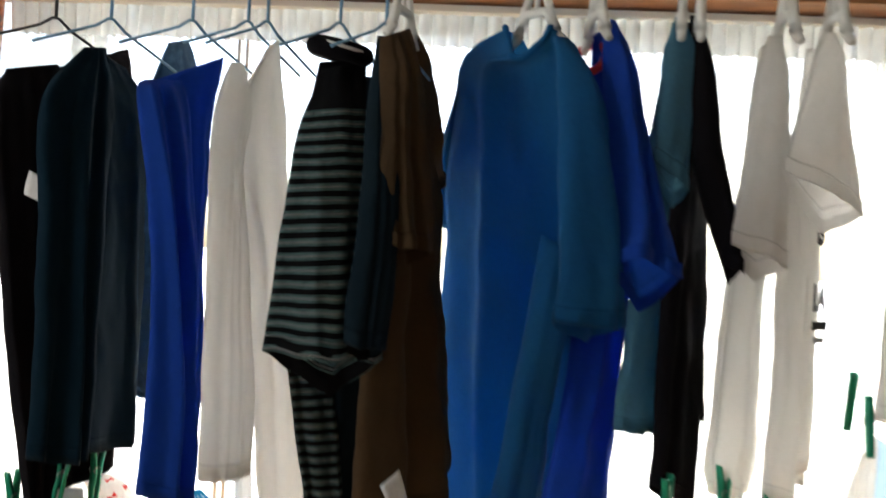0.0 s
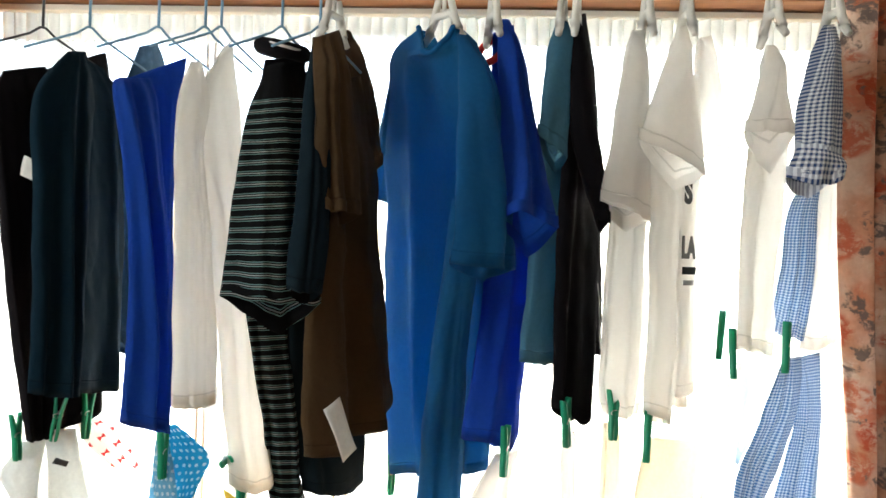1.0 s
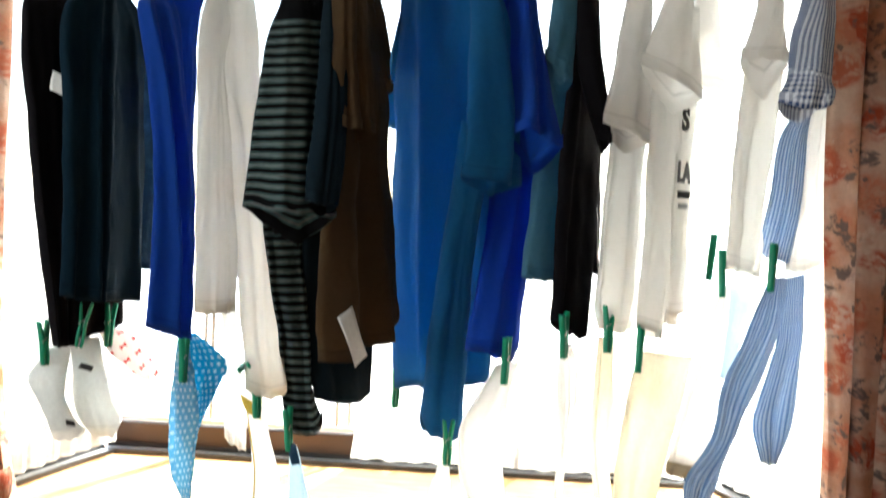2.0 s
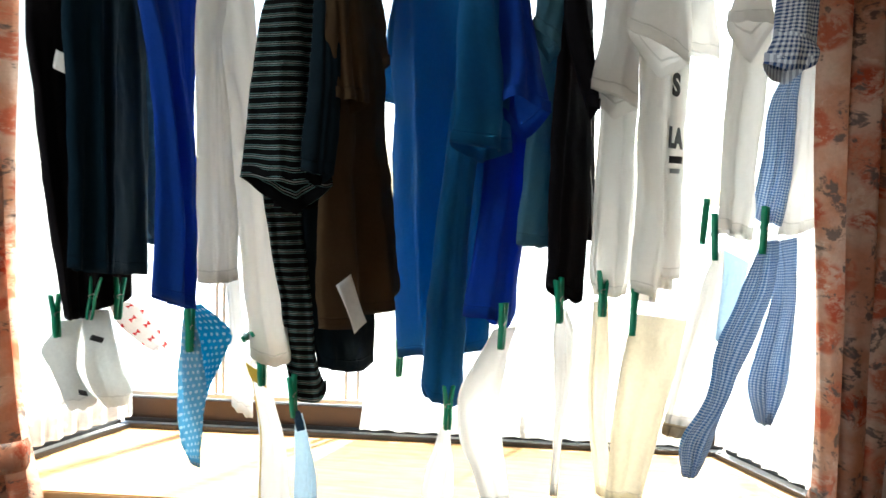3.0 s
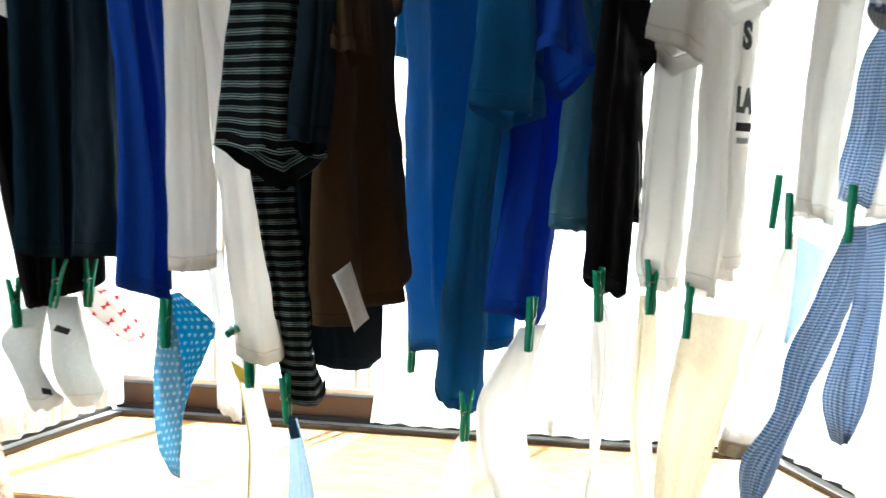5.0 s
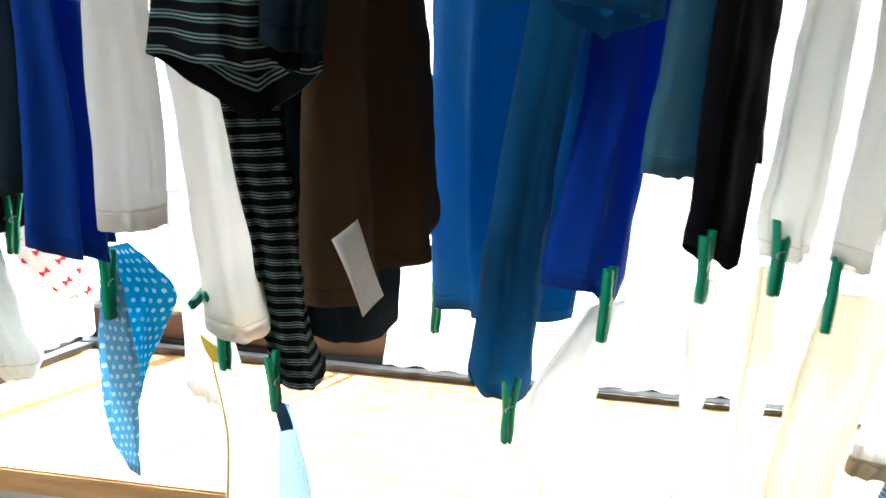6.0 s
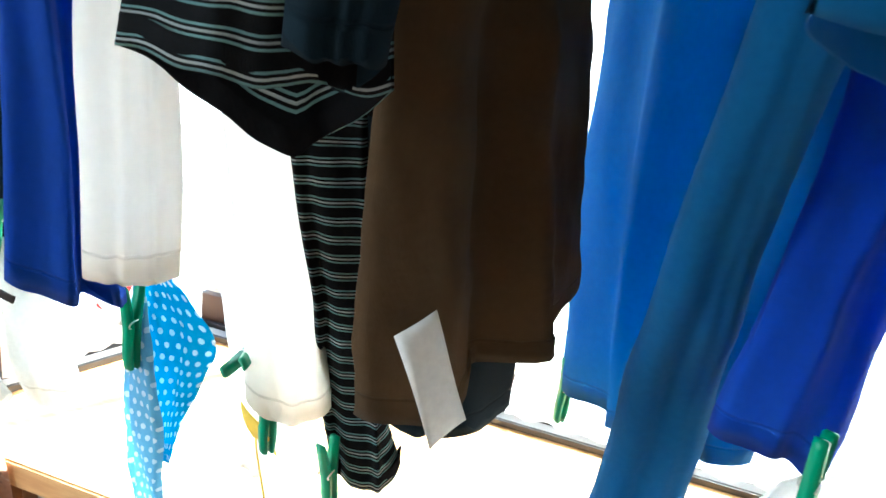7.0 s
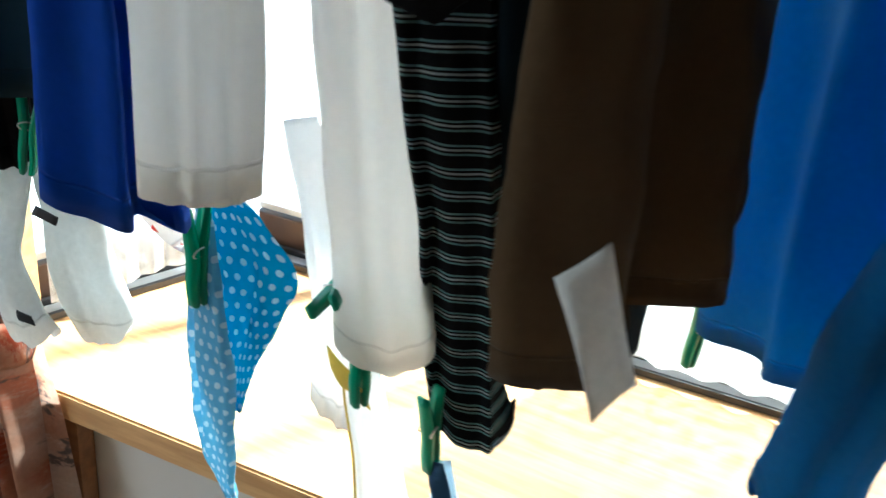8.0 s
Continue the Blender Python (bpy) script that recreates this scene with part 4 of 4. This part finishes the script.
floral_curtain(-0.770, -1.12, 1.320, -0.745, -1.02, -0.56, -1.08, 0.93, 0.7, "pale pink and grey floral curtain tied back at the window side")
floral_curtain(0.738, 1.16, 1.20, 0.77, 1.06, 0.74, 1.14, 0.98, 2.9, "rust-red floral curtain tied back at the window side", True)
pole_rail = thing("curtain_pole", (0.04, 1.33, 2.11), "brown wooden curtain pole above the window", "curtain pole")
part("pole", rod([(-1.3, 1.33, 2.115), (1.38, 1.33, 2.115)], 0.014, 14), BEAM, pole_rail)
for x in (-1.24, 1.32):
    part("bracket", box(x - 0.012, x + 0.012, 1.33, 1.42, 2.10, 2.13, 0.003), BEAM, pole_rail)

# ---- the clothes rail and its hangers ----
POLE_Y, POLE_Z = 1.12, 1.965
rail = thing("clothes_rail", (0, POLE_Y, POLE_Z), "steel clothes rail hung across the window", "clothes rail")
part("tube", rod([(-1.0, POLE_Y, POLE_Z), (1.1, POLE_Y, POLE_Z)], 0.011, 14), STEEL, rail)
for x in (-0.95, 1.05):
    part("hanger_rod", rod([(x, POLE_Y, POLE_Z), (x, POLE_Y, 2.42)], 0.005, 8), STEEL, rail)


def arc(cx, cz, r, a0, a1, n):
    return [(cx + r * math.cos(radians(a0 + (a1 - a0) * i / n)), cz + r * math.sin(radians(a0 + (a1 - a0) * i / n))) for i in range(n + 1)]


def hanger(x, yaw, kind, neck=1.812, span=0.19, fall=0.085, label=""):
    """A hanger on the rail. Its own flat lies along local x and is turned by yaw."""
    mat = {"blue": WIRE_BLUE, "black": WIRE_BLACK, "white": PLASTIC}[kind]
    hg = thing("clothes_hanger", (x, POLE_Y, POLE_Z), label, "hanger", "hangers on the rail")
    turn = Matrix.Translation((x, POLE_Y, 0)) @ Matrix.Rotation(radians(yaw), 4, "Z")
    r = 0.0135
    hook = [(a, 0, b) for a, b in arc(0, POLE_Z, r + 0.002, 200, -60, 14)]
    hook += [(0.004, 0, POLE_Z - 0.028), (0, 0, POLE_Z - 0.045), (0, 0, neck)]
    thick = 0.0023 if kind != "white" else 0.0034
    bm = rod(hook, thick, 8)
    bm.transform(turn)
    part("hook", bm, mat, hg)
    if kind != "white":
        tri = [(-span, 0, neck - fall), (-0.020, 0, neck - 0.014), (-0.004, 0, neck - 0.001), (0.004, 0, neck - 0.001), (0.020, 0, neck - 0.014), (span, 0, neck - fall)]
        bm = rod(tri, 0.0020, 8)
        bm.transform(turn)
        part("frame", bm, mat, hg)
    else:
        pts = [(-span, 0, neck - fall), (-span * 0.6, 0, neck - fall * 0.55), (-0.032, 0, neck - 0.022), (-0.016, 0, neck + 0.004), (0.016, 0, neck + 0.004), (0.032, 0, neck - 0.022), (span * 0.6, 0, neck - fall * 0.55), (span, 0, neck - fall)]
        bm = rod(pts, 0.0065, 10, taper=[0.8, 1, 1.05, 1.0, 1.0, 1.05, 1, 0.8])
        bm.transform(turn)
        part("crossbar", bm, mat, hg)
        for sgn in (-1, 1):
            bm = rod([(sgn * 0.012, 0, neck + 0.03), (sgn * 0.022, 0, neck), (sgn * 0.03, 0, neck - 0.02)], 0.0055, 8)
            bm.transform(turn)
            part("shoulder", bm, mat, hg)
    return hg


TURN_OF = (52, 55, 56, 62, 64, 60, 62, 74, -38, -72, 82, 84, 98, 98, 100, 100)
KIND_OF = ["black"] + ["blue"] * 6 + ["white"] * 9
LABEL_OF = {"black": "black coated wire hanger hooked on the rail", "blue": "blue coated wire hanger hooked on the rail", "white": "white plastic hanger hooked on the rail"}
for x, yaw, kind in zip(HOOKS, TURN_OF, KIND_OF):
    hanger(x, yaw, kind, 1.850 if kind != "white" else 1.862, 0.098 if kind != "white" else 0.042, fall=0.052 if kind != "white" else 0.035, label=LABEL_OF[kind])


# ---- the garments ----
def garment(name, at, label, category, group, pieces):
    """A thing of one or more hanging pieces: (part, outline, material, options, label)."""
    ob = thing(name, at, label, category, group)
    for piece, key, mat, opts, plabel in pieces:
        h = Hang(key, **opts)
        part(piece, h.mesh(), mat, ob, plabel)
        CLOTHS[key] = h
    return ob


CLOTHS = {}
TROUSERS, SHIRTS = "trousers on the rail", "shirts on the rail"
black_pair = garment("trousers", (-0.51, 1.12, 1.76), "long black trousers with a white care label, hung on a hanger", "trousers", TROUSERS,
        [("leg", "black_far", BLACK, dict(seed=1.3, thick=0.016, auto=0.006), ""), ("leg", "black_near", BLACK, dict(seed=1, thick=0.02, auto=0.007, folds=[(0.55, -0.014, 0.10, 0.1)]), "")])
navy_pair = garment("trousers", (-0.43, 1.1, 1.77), "dark navy twill trousers hung by the waist on a hanger", "trousers", TROUSERS,
        [("leg", "navy_far", NAVY, dict(seed=2.4, thick=0.016, auto=0.008), ""), ("leg", "navy_near", NAVY, dict(seed=2, thick=0.016, auto=0.006, folds=[(0.48, 0.022, 0.10, 0.06), (0.72, -0.016, 0.09, 0.1)]), "")])
garment("trousers", (-0.36, 1.25, 1.79), "worn blue denim jeans with faded streaks on a hanger", "trousers", TROUSERS,
        [("leg", "jeans", DENIM, dict(seed=3, thick=0.018, auto=0.006), "")])
garment("trousers", (-0.32, 1.1, 1.74), "royal blue cotton trousers hung by the waist on a hanger", "trousers", TROUSERS,
        [("leg", "royal_far", ROYAL, dict(seed=4.5, thick=0.014, auto=0.008), ""), ("leg", "royal_near", ROYAL, dict(seed=4, thick=0.016, auto=0.004, folds=[(0.30, 0.016, 0.10, 0.22), (0.52, -0.018, 0.08, 0.25), (0.75, 0.012, 0.09, 0.2)]), "")])
garment("trousers", (-0.23, 1.1, 1.76), "off-white cotton trousers with two loose legs, on a wire hanger", "trousers", TROUSERS,
        [("leg", "white_far", OFFWHITE, dict(seed=6, thick=0.020, auto=0.004, folds=[(0.3, -0.010, 0.12, 0.2)], sag=0.010), ""), ("leg", "white_near", OFFWHITE, dict(seed=5, thick=0.012, auto=0.0035, count=4), "")])
polo = garment("polo_shirt", (-0.13, 1.13, 1.79), "black polo shirt with thin white and teal stripes", "shirt", SHIRTS,
               [("body", "stripe_body", BLACK, dict(seed=7, thick=0.03, auto=0.006), ""), ("tail", "stripe_tail", STRIPE, dict(seed=7.5, thick=0.014, auto=0.006, count=6, corner=0.02), "striped lower end of the shirt"),
                ("sleeve", "stripe_sleeve", STRIPE_SLEEVE, dict(seed=8, thick=0.026, auto=0.004, count=4, lip=0.05, folds=[(0.42, 0.012, 0.2, 0.05), (0.68, -0.014, 0.09, 0.1)]), "striped short sleeve")])
garment("t_shirt", (-0.05, 1.18, 1.8), "charcoal T-shirt hung close beside the striped polo shirt", "shirt", SHIRTS,
        [("body", "charcoal_body", CHARCOAL, dict(seed=9, thick=0.02, sag=0.012), ""), ("sleeve", "charcoal_sleeve", CHARCOAL, dict(seed=10, thick=0.018, auto=0.004, count=3, lip=0.02), "")])
brown = garment("t_shirt", (-0.02, 1.15, 1.82), "crumpled brown T-shirt with a white label at its hem", "shirt", SHIRTS,
                [("body", "brown_body", BROWN, dict(seed=11, thick=0.024, auto=0.007, crease=0.005, sag=0.0, corner=0.012, folds=[(0.16, 0.024, 0.12, 0.05), (0.38, -0.022, 0.07, 0.15), (0.52, 0.014, 0.06, 0.2)]), ""),
                 ("sleeve", "brown_far_sleeve", BROWN, dict(seed=11.5, thick=0.016, auto=0.003, crease=0.006), ""), ("sleeve", "brown_sleeve", BROWN, dict(seed=12, thick=0.018, auto=0.006, crease=0.006, lip=0.02, folds=[(0.3, -0.012, 0.08, 0.0), (0.62, -0.014, 0.07, 0.1)]), "")])
blue = garment("t_shirt", (0.12, 1.2, 1.84), "large plain blue T-shirt on a white hanger", "shirt", SHIRTS,
               [("body", "blue_body", BLUE, dict(seed=13, thick=0.03, auto=0.005, count=4, scoop=0.042, open_top=True, corner=0.006, folds=[(0.30, -0.02, 0.10, 0.12), (0.45, 0.016, 0.07, 0.1), (0.80, -0.03, 0.08, -0.1)]), ""),
                ("front_fold", "blue_front", BLUE, dict(seed=13.4, thick=0.024, auto=0.005, count=4, corner=0.03, sag=0.006), "deep fold pulled down by a peg"),
                ("sleeve", "blue_far_sleeve", BLUE, dict(seed=15, thick=0.02, auto=0.004, count=3, lip=0.02), ""),
                ("sleeve", "blue_sleeve", BLUE, dict(seed=14, thick=0.022, auto=0.004, count=3, lip=0.018, folds=[(0.5, 0.012, 0.2, 0.0), (0.78, -0.012, 0.08, 0.0)]), "")])
royal = garment("t_shirt", (0.2, 1.18, 1.82), "royal blue T-shirt with a red neckband on a white hanger", "shirt", SHIRTS,
                [("body", "royal_body", ROYAL_TEE, dict(seed=16, thick=0.02, auto=0.007, drops=[(0.7, 0.022, 0.2)]), ""), ("sleeve", "royal_sleeve", ROYAL_TEE, dict(seed=17, thick=0.024, auto=0.004, count=3, lip=0.055, folds=[(0.35, 0.012, 0.15, 0.1), (0.6, -0.012, 0.08, 0.1)], drops=[(0.45, -0.022, 0.3)]), "")])
garment("t_shirt", (0.29, 1.18, 1.84), "faded teal T-shirt on a white hanger", "shirt", SHIRTS,
        [("body", "teal_body", TEAL, dict(seed=18, thick=0.016, auto=0.005), ""), ("sleeve", "teal_sleeve", TEAL, dict(seed=19, thick=0.018, auto=0.003, count=3, lip=0.03), "")])
garment("t_shirt", (0.33, 1.18, 1.84), "plain black T-shirt on a white hanger", "shirt", SHIRTS,
        [("body", "black_body", BLACK, dict(seed=20, thick=0.016, auto=0.006, drops=[(0.6, 0.012, 0.25)]), ""), ("sleeve", "black_sleeve", BLACK, dict(seed=21, thick=0.016, auto=0.003, count=3, lip=0.015), "")])
piped = garment("sports_shirt", (0.35, 1.26, 1.84), "black sports shirt with thin white piping", "shirt", SHIRTS,
                [("body", "piped_body", BLACK, dict(seed=22, thick=0.01, auto=0.004), "")])
for key, seed, lip, lab in (("white_a", 22, 0.02, "white cotton undershirt with short sleeves on a white hanger"), ("white_b", 24, 0.035, "white cotton undershirt with a drooping sleeve on a white hanger"), ("white_c", 26, 0.055, "white cotton undershirt hung apart near the curtain")):
    more = [("back", "white_b_back", WHITE, dict(seed=25.5, thick=0.008, auto=0.004), "")] if key == "white_b" else []
    garment("undershirt", (SHAPE[key + "_body"][0][0][0], 1.15, 1.84), lab, "shirt", SHIRTS, more +
            [("body", key + "_body", WHITE, dict(seed=seed, thick=0.016, auto=0.009, count=5), ""), ("sleeve", key + "_sleeve", WHITE, dict(seed=seed + 1, thick=0.02, auto=0.003, count=3, lip=lip), "")])
printed = garment("t_shirt", (0.53, 1.26, 1.8), "white T-shirt with black printed lettering on a hanger", "shirt", SHIRTS,
                  [("body", "print_body", WHITE, dict(seed=30, thick=0.012, auto=0.003, count=3), ""), ("sleeve", "print_sleeve", WHITE, dict(seed=31, thick=0.014, auto=0.003, count=3), "")])
check_shirt = garment("gingham_shirt", (0.69, 1.15, 1.83), "navy and white gingham shirt with rolled sleeves", "shirt", SHIRTS,
        [("body", "check_body", CHECK_BLUE, dict(seed=31, thick=0.012, auto=0.008, folds=[(0.5, -0.014, 0.08, 0.0)]), ""), ("sleeve", "check_sleeve", CHECK_NAVY, dict(seed=32, thick=0.022, auto=0.004), ""), ("cuff", "check_cuff", CHECK_NAVY, dict(seed=33, thick=0.03, auto=0.004, lip=0.014, sag=0.012, n=16, open_top=True), "rolled-up gingham cuff")])
garment("undershirt", (0.73, 1.24, 1.82), "cream long-sleeved undershirt beside the gingham shirt", "shirt", SHIRTS,
        [("body", "cream_body", WHITE, dict(seed=34, thick=0.014, auto=0.007), "")])


def slip(corner, along, down, nx=5, nz=10, thick=0.0009, curl=0.004):
    """A small curled cloth slip from its upper corner, along its short side and down its long side."""
    c, a, d = Vector(corner), Vector(along), Vector(down)
    out = a.cross(d).normalized()
    if out.y > 0:
        out = -out
    bm = bmesh.new()
    layer = bm.loops.layers.uv.new("UVMap")
    grids = []
    for lift in (0.0, -thick):
        grids.append([[bm.verts.new(c + a * (i / nx) + d * (k / nz) + out * (lift + curl * math.sin(3.2 * k / nz + 2.0 * i / nx))) for i in range(nx + 1)] for k in range(nz + 1)])
    for g, grid in enumerate(grids):
        for k in range(nz):
            for i in range(nx):
                q = [grid[k][i], grid[k + 1][i], grid[k + 1][i + 1], grid[k][i + 1]]
                bm.faces.new(q if g == 0 else q[::-1])
    top, low = grids
    rim = [(0, i) for i in range(nx)] + [(k, nx) for k in range(nz)] + [(nz, i) for i in range(nx, 0, -1)] + [(k, 0) for k in range(nz, 0, -1)]
    for (k0, i0), (k1, i1) in zip(rim, rim[1:] + rim[:1]):
        bm.faces.new((top[k0][i0], top[k1][i1], low[k1][i1], low[k0][i0]))
    for f in bm.faces:
        for loop in f.loops:
            loop[layer].uv = (loop.vert.co.x + 0.5, loop.vert.co.z)
    return bm


# necks, seams and labels on the garments
def ring(cx, cy, cz, rx, ry, dip, lean, a0=0.0, a1=2 * math.pi, n=28):
    return [(cx + rx * math.cos(a), cy + ry * math.sin(a), cz + lean * math.cos(a) - dip * (0.5 - 0.5 * math.sin(a))) for a in [a0 + (a1 - a0) * i / n for i in range(n)]]


part("collar", rod(ring(-0.118, 1.12, 1.818, 0.030, 0.040, 0.010, -0.006), 0.013, 12, True), BLACK, polo, "folded black collar")
part("piping", rod(ring(-0.112, 1.105, 1.822, 0.030, 0.036, 0.012, -0.008, math.pi * 1.02, math.pi * 1.95, 18), 0.0024, 6), LABEL, polo, "white piping on the collar")
part("neckband", rod(ring(0.200, 1.14, 1.842, 0.018, 0.035, 0.050, 0.006), 0.0052, 8, True), RED, royal, "red ribbed neckband")
blue_top = CLOTHS["blue_body"]
part("neckband", rod([blue_top.point(0, 0.04 + 0.92 * k / 24, 1) + Vector((0, -0.002, 0.001)) for k in range(25)], 0.0042, 8), BLUE, blue, "ribbed blue neckband")
part("care_label", slip((-0.031, 1.098, 1.270), (0.017, 0.022, 0.017), (0.030, 0.012, -0.080)), LABEL, brown, "white cloth care label")
part("care_label", slip((-0.480, 1.035, 1.636), (0.028, 0.004, -0.012), (-0.003, -0.004, -0.030), curl=0.002), LABEL, black_pair, "white satin care label")
for key, u, i0, mat, owner, name, lab, r in (("navy_near", 0.60, 4, DENIM, navy_pair, "seam", "thin pale line along the crease", 0.0007), ("navy_far", 0.72, 26, DENIM, navy_pair, "seam", "pale side seam", 0.0007),
                                             ("piped_body", 0.30, 16, LABEL, piped, "piping", "thin white piping", 0.0011)):
    part(name, rod(CLOTHS[key].line(u, 1, i0, 45), r, 6), mat, owner, lab)


# ---- pegs ----
def jaw(side):
    """One curved arm of a plastic clothes peg, 8 cm long."""
    bm = bmesh.new()
    rings = []
    for i in range(11):
        s = i / 10
        z = 0.040 - 0.080 * s
        off = 0.0035 + (0.006 * (1 - s / 0.55) ** 1.3 if s < 0.55 else 0.0012 * math.sin((s - 0.55) * 7))
        w = 0.0062 - 0.0012 * abs(s - 0.4)
        t = 0.0022 + 0.0008 * math.sin(s * math.pi)
        rings.append([bm.verts.new((side * (off + dx * t), dy * w, z)) for dx, dy in ((-1, -1), (1, -0.8), (1, 0.8), (-1, 1))])
    for a, b in zip(rings[:-1], rings[1:]):
        for q in range(4):
            bm.faces.new((a[q], b[q], b[(q + 1) % 4], a[(q + 1) % 4]))
    bm.faces.new(rings[0][::-1]), bm.faces.new(rings[-1])
    bmesh.ops.recalc_face_normals(bm, faces=bm.faces[:])
    bmesh.ops.bevel(bm, geom=[e for e in bm.edges if e.calc_face_angle(0) > 0.6], offset=0.0008, segments=2, affect="EDGES")
    return bm


peg = thing("clothes_peg", (0, 0, 0), "green plastic clothes peg clipped to a hem", "clothes peg", "green clothes pegs")
part("jaw", jaw(1), PEG, peg)
part("jaw", jaw(-1), PEG, peg)
part("spring", rod([(0.0075 * math.cos(a), 0.0066 * math.sin(a * 0.5 + 0.3), 0.004 + 0.004 * math.sin(a)) for a in [i * 0.5 for i in range(26)]], 0.0007, 6), STEEL, peg, "small steel spring")
for i, (x, y, z, lean) in enumerate(PEGS):
    # peg 4 is sunk in the white leg, end-on, to fit the camera's view
    m = pose(x, y - 0.004, z, 84 if i == 4 else 4 * math.sin(i * 2.1), lean, (70, 35, 60, 80, 20, 60, 75, 50, 30, 70, 60, 25, 75, 80, 70, 65)[i])
    if i:
        copy_thing(peg, m)
    else:
        first_peg_pose = m
peg.matrix_basis = first_peg_pose

# ---- small things pegged below ----
SOCKS, LOW = "socks on pegs", "small laundry on pegs"
for key, mat, lab, seed in (("sock_c", BOWS, "white child's sock with red bow print, pegged up", 15), ("sock_b", SOCK, "white ankle sock with a small black mark, pegged up", 10), ("sock_a", SOCK, "white ankle sock with a dark toe mark, pegged up", 20)):
    ob = garment("sock", SHAPE[key][0][0], lab, "sock", SOCKS, [("knit", key, mat, dict(seed=seed, thick=0.013 if key != "sock_c" else 0.006, auto=0.0012, count=3, crease=0.003, corner=0.016, hem=False), "")])
    if key == "sock_b":
        part("mark", slip((-0.508, 1.188, 1.150), (0.022, 0.004, -0.006), (-0.006, 0, -0.010), curl=0.001), INK, ob, "small black mark")
    if key == "sock_a":
        part("mark", slip((-0.524, 1.170, 1.052), (0.014, 0.004, -0.003), (0.002, 0, -0.010), curl=0.001), INK, ob, "small black toe mark")
garment("handkerchief", (-0.33, 1.19, 1.18), "blue polka-dot handkerchief hanging by one corner from a peg", "handkerchief", LOW,
        [("cloth", "polka", POLKA, dict(seed=41, thick=0.004, auto=0.004, count=4, corner=0.0), ""), ("flap", "polka_flap", POLKA_BACK, dict(seed=42, thick=0.005, auto=0.004, count=4, corner=0.0), "paler folded flap")])
garment("towel", (-0.26, 1.24, 1.23), "narrow white cloth hanging behind the white trousers", "towel", LOW, [("cloth", "strip", WHITE, dict(seed=43, thick=0.005, auto=0.004), "")])
bib = garment("bib", (-0.2, 1.22, 1.075), "white cotton bib with yellow binding, pegged up", "bib", LOW, [("cloth", "bib", WHITE, dict(seed=44, thick=0.008, auto=0.006), "")])
part("binding", slip((-0.221, 1.200, 1.112), (0.026, -0.002, -0.012), (0.012, 0.004, -0.034), curl=0.003), YELLOW, bib, "yellow binding")
part("binding", rod(CLOTHS["bib"].line(0.06, 1, 4, 45, 0.001), 0.0012, 6), YELLOW, bib, "yellow binding")
pale_cloth = garment("cloth", (-0.14, 1.25, 0.98), "pale blue cloth with a blue end, pegged below the striped shirt", "cloth", LOW, [("sheet", "pale", PALE_BLUE, dict(seed=45, thick=0.006, auto=0.005), "")])
part("end", slip((-0.143, 1.234, 1.018), (0.014, 0.0, 0.004), (0.010, -0.002, -0.036), curl=0.003), DENIM, pale_cloth, "blue end of the cloth")
for key, mat, lab, seed in (("white_low", WHITE, "white small cloth pegged below the blue T-shirt", 46), ("cream_low", WHITE, "off-white cloth pegged to the royal blue T-shirt", 47), ("white_peg", WHITE, "narrow white cloth pegged to the black T-shirt", 48),
                            ("cream_a", CREAM, "narrow cream cloth pegged to a white undershirt", 49), ("cream_b", CREAM, "wide cream cloth with deep folds pegged to a white undershirt", 50)):
    garment("cloth", SHAPE[key][0][0], lab, "cloth", LOW, [("sheet", key, mat, dict(seed=seed, thick=0.008, auto=0.007, count=6), "")])
garment("shorts", (0.6, 1.26, 1.32), "white shorts with pale blue lining and a beige cuff, pegged up", "shorts", LOW,
        [("leg", "shorts_leg", WHITE, dict(seed=51, thick=0.012, auto=0.006), ""), ("lining", "lining", PALE_BLUE, dict(seed=52, thick=0.004, auto=0.004), "pale blue lining"), ("cuff", "cuff", BEIGE, dict(seed=51, thick=0.014, auto=0.006, n=12, open_top=True), "beige cuff")])
garment("apron", (0.69, 1.24, 1.34), "blue and white gingham apron bunched on a peg", "apron", LOW,
        [("flap", "apron_flap", CHECK_BLUE, dict(seed=53, thick=0.008, auto=0.009, count=6), ""), ("cloth", "apron", CHECK_BLUE, dict(seed=54, thick=0.012, auto=0.010, count=6), "")])


# lettering on the white T-shirt: only the readable characters
def letter(text, x, y, z, size, yaw, parent):
    cu = bpy.data.curves.new("lettering", "FONT")
    cu.body, cu.size, cu.extrude, cu.align_x = text, size, 0.0006, "CENTER"
    cu.offset = 0.0022
    cu.materials.append(INK)
    ob = new("lettering", cu)
    ob.parent = parent
    ob.matrix_parent_inverse = Matrix.Translation(-parent.location)
    ob.matrix_basis = pose(x, y, z, 90, 0, yaw)
    return tagged(ob, "bold black printed letter")


letter("S", 0.512, 1.222, 1.600, 0.050, 52, printed)
letter("LA", 0.516, 1.232, 1.514, 0.046, 58, printed)
part("print_bar", slip((0.506, 1.224, 1.499), (0.024, 0.018, 0), (0, 0, -0.012), curl=0.0005), INK, printed, "black printed bar")
part("print_bar", slip((0.508, 1.224, 1.478), (0.018, 0.014, 0), (0, 0, -0.008), curl=0.0005), GREY_INK, printed, "grey printed bar")
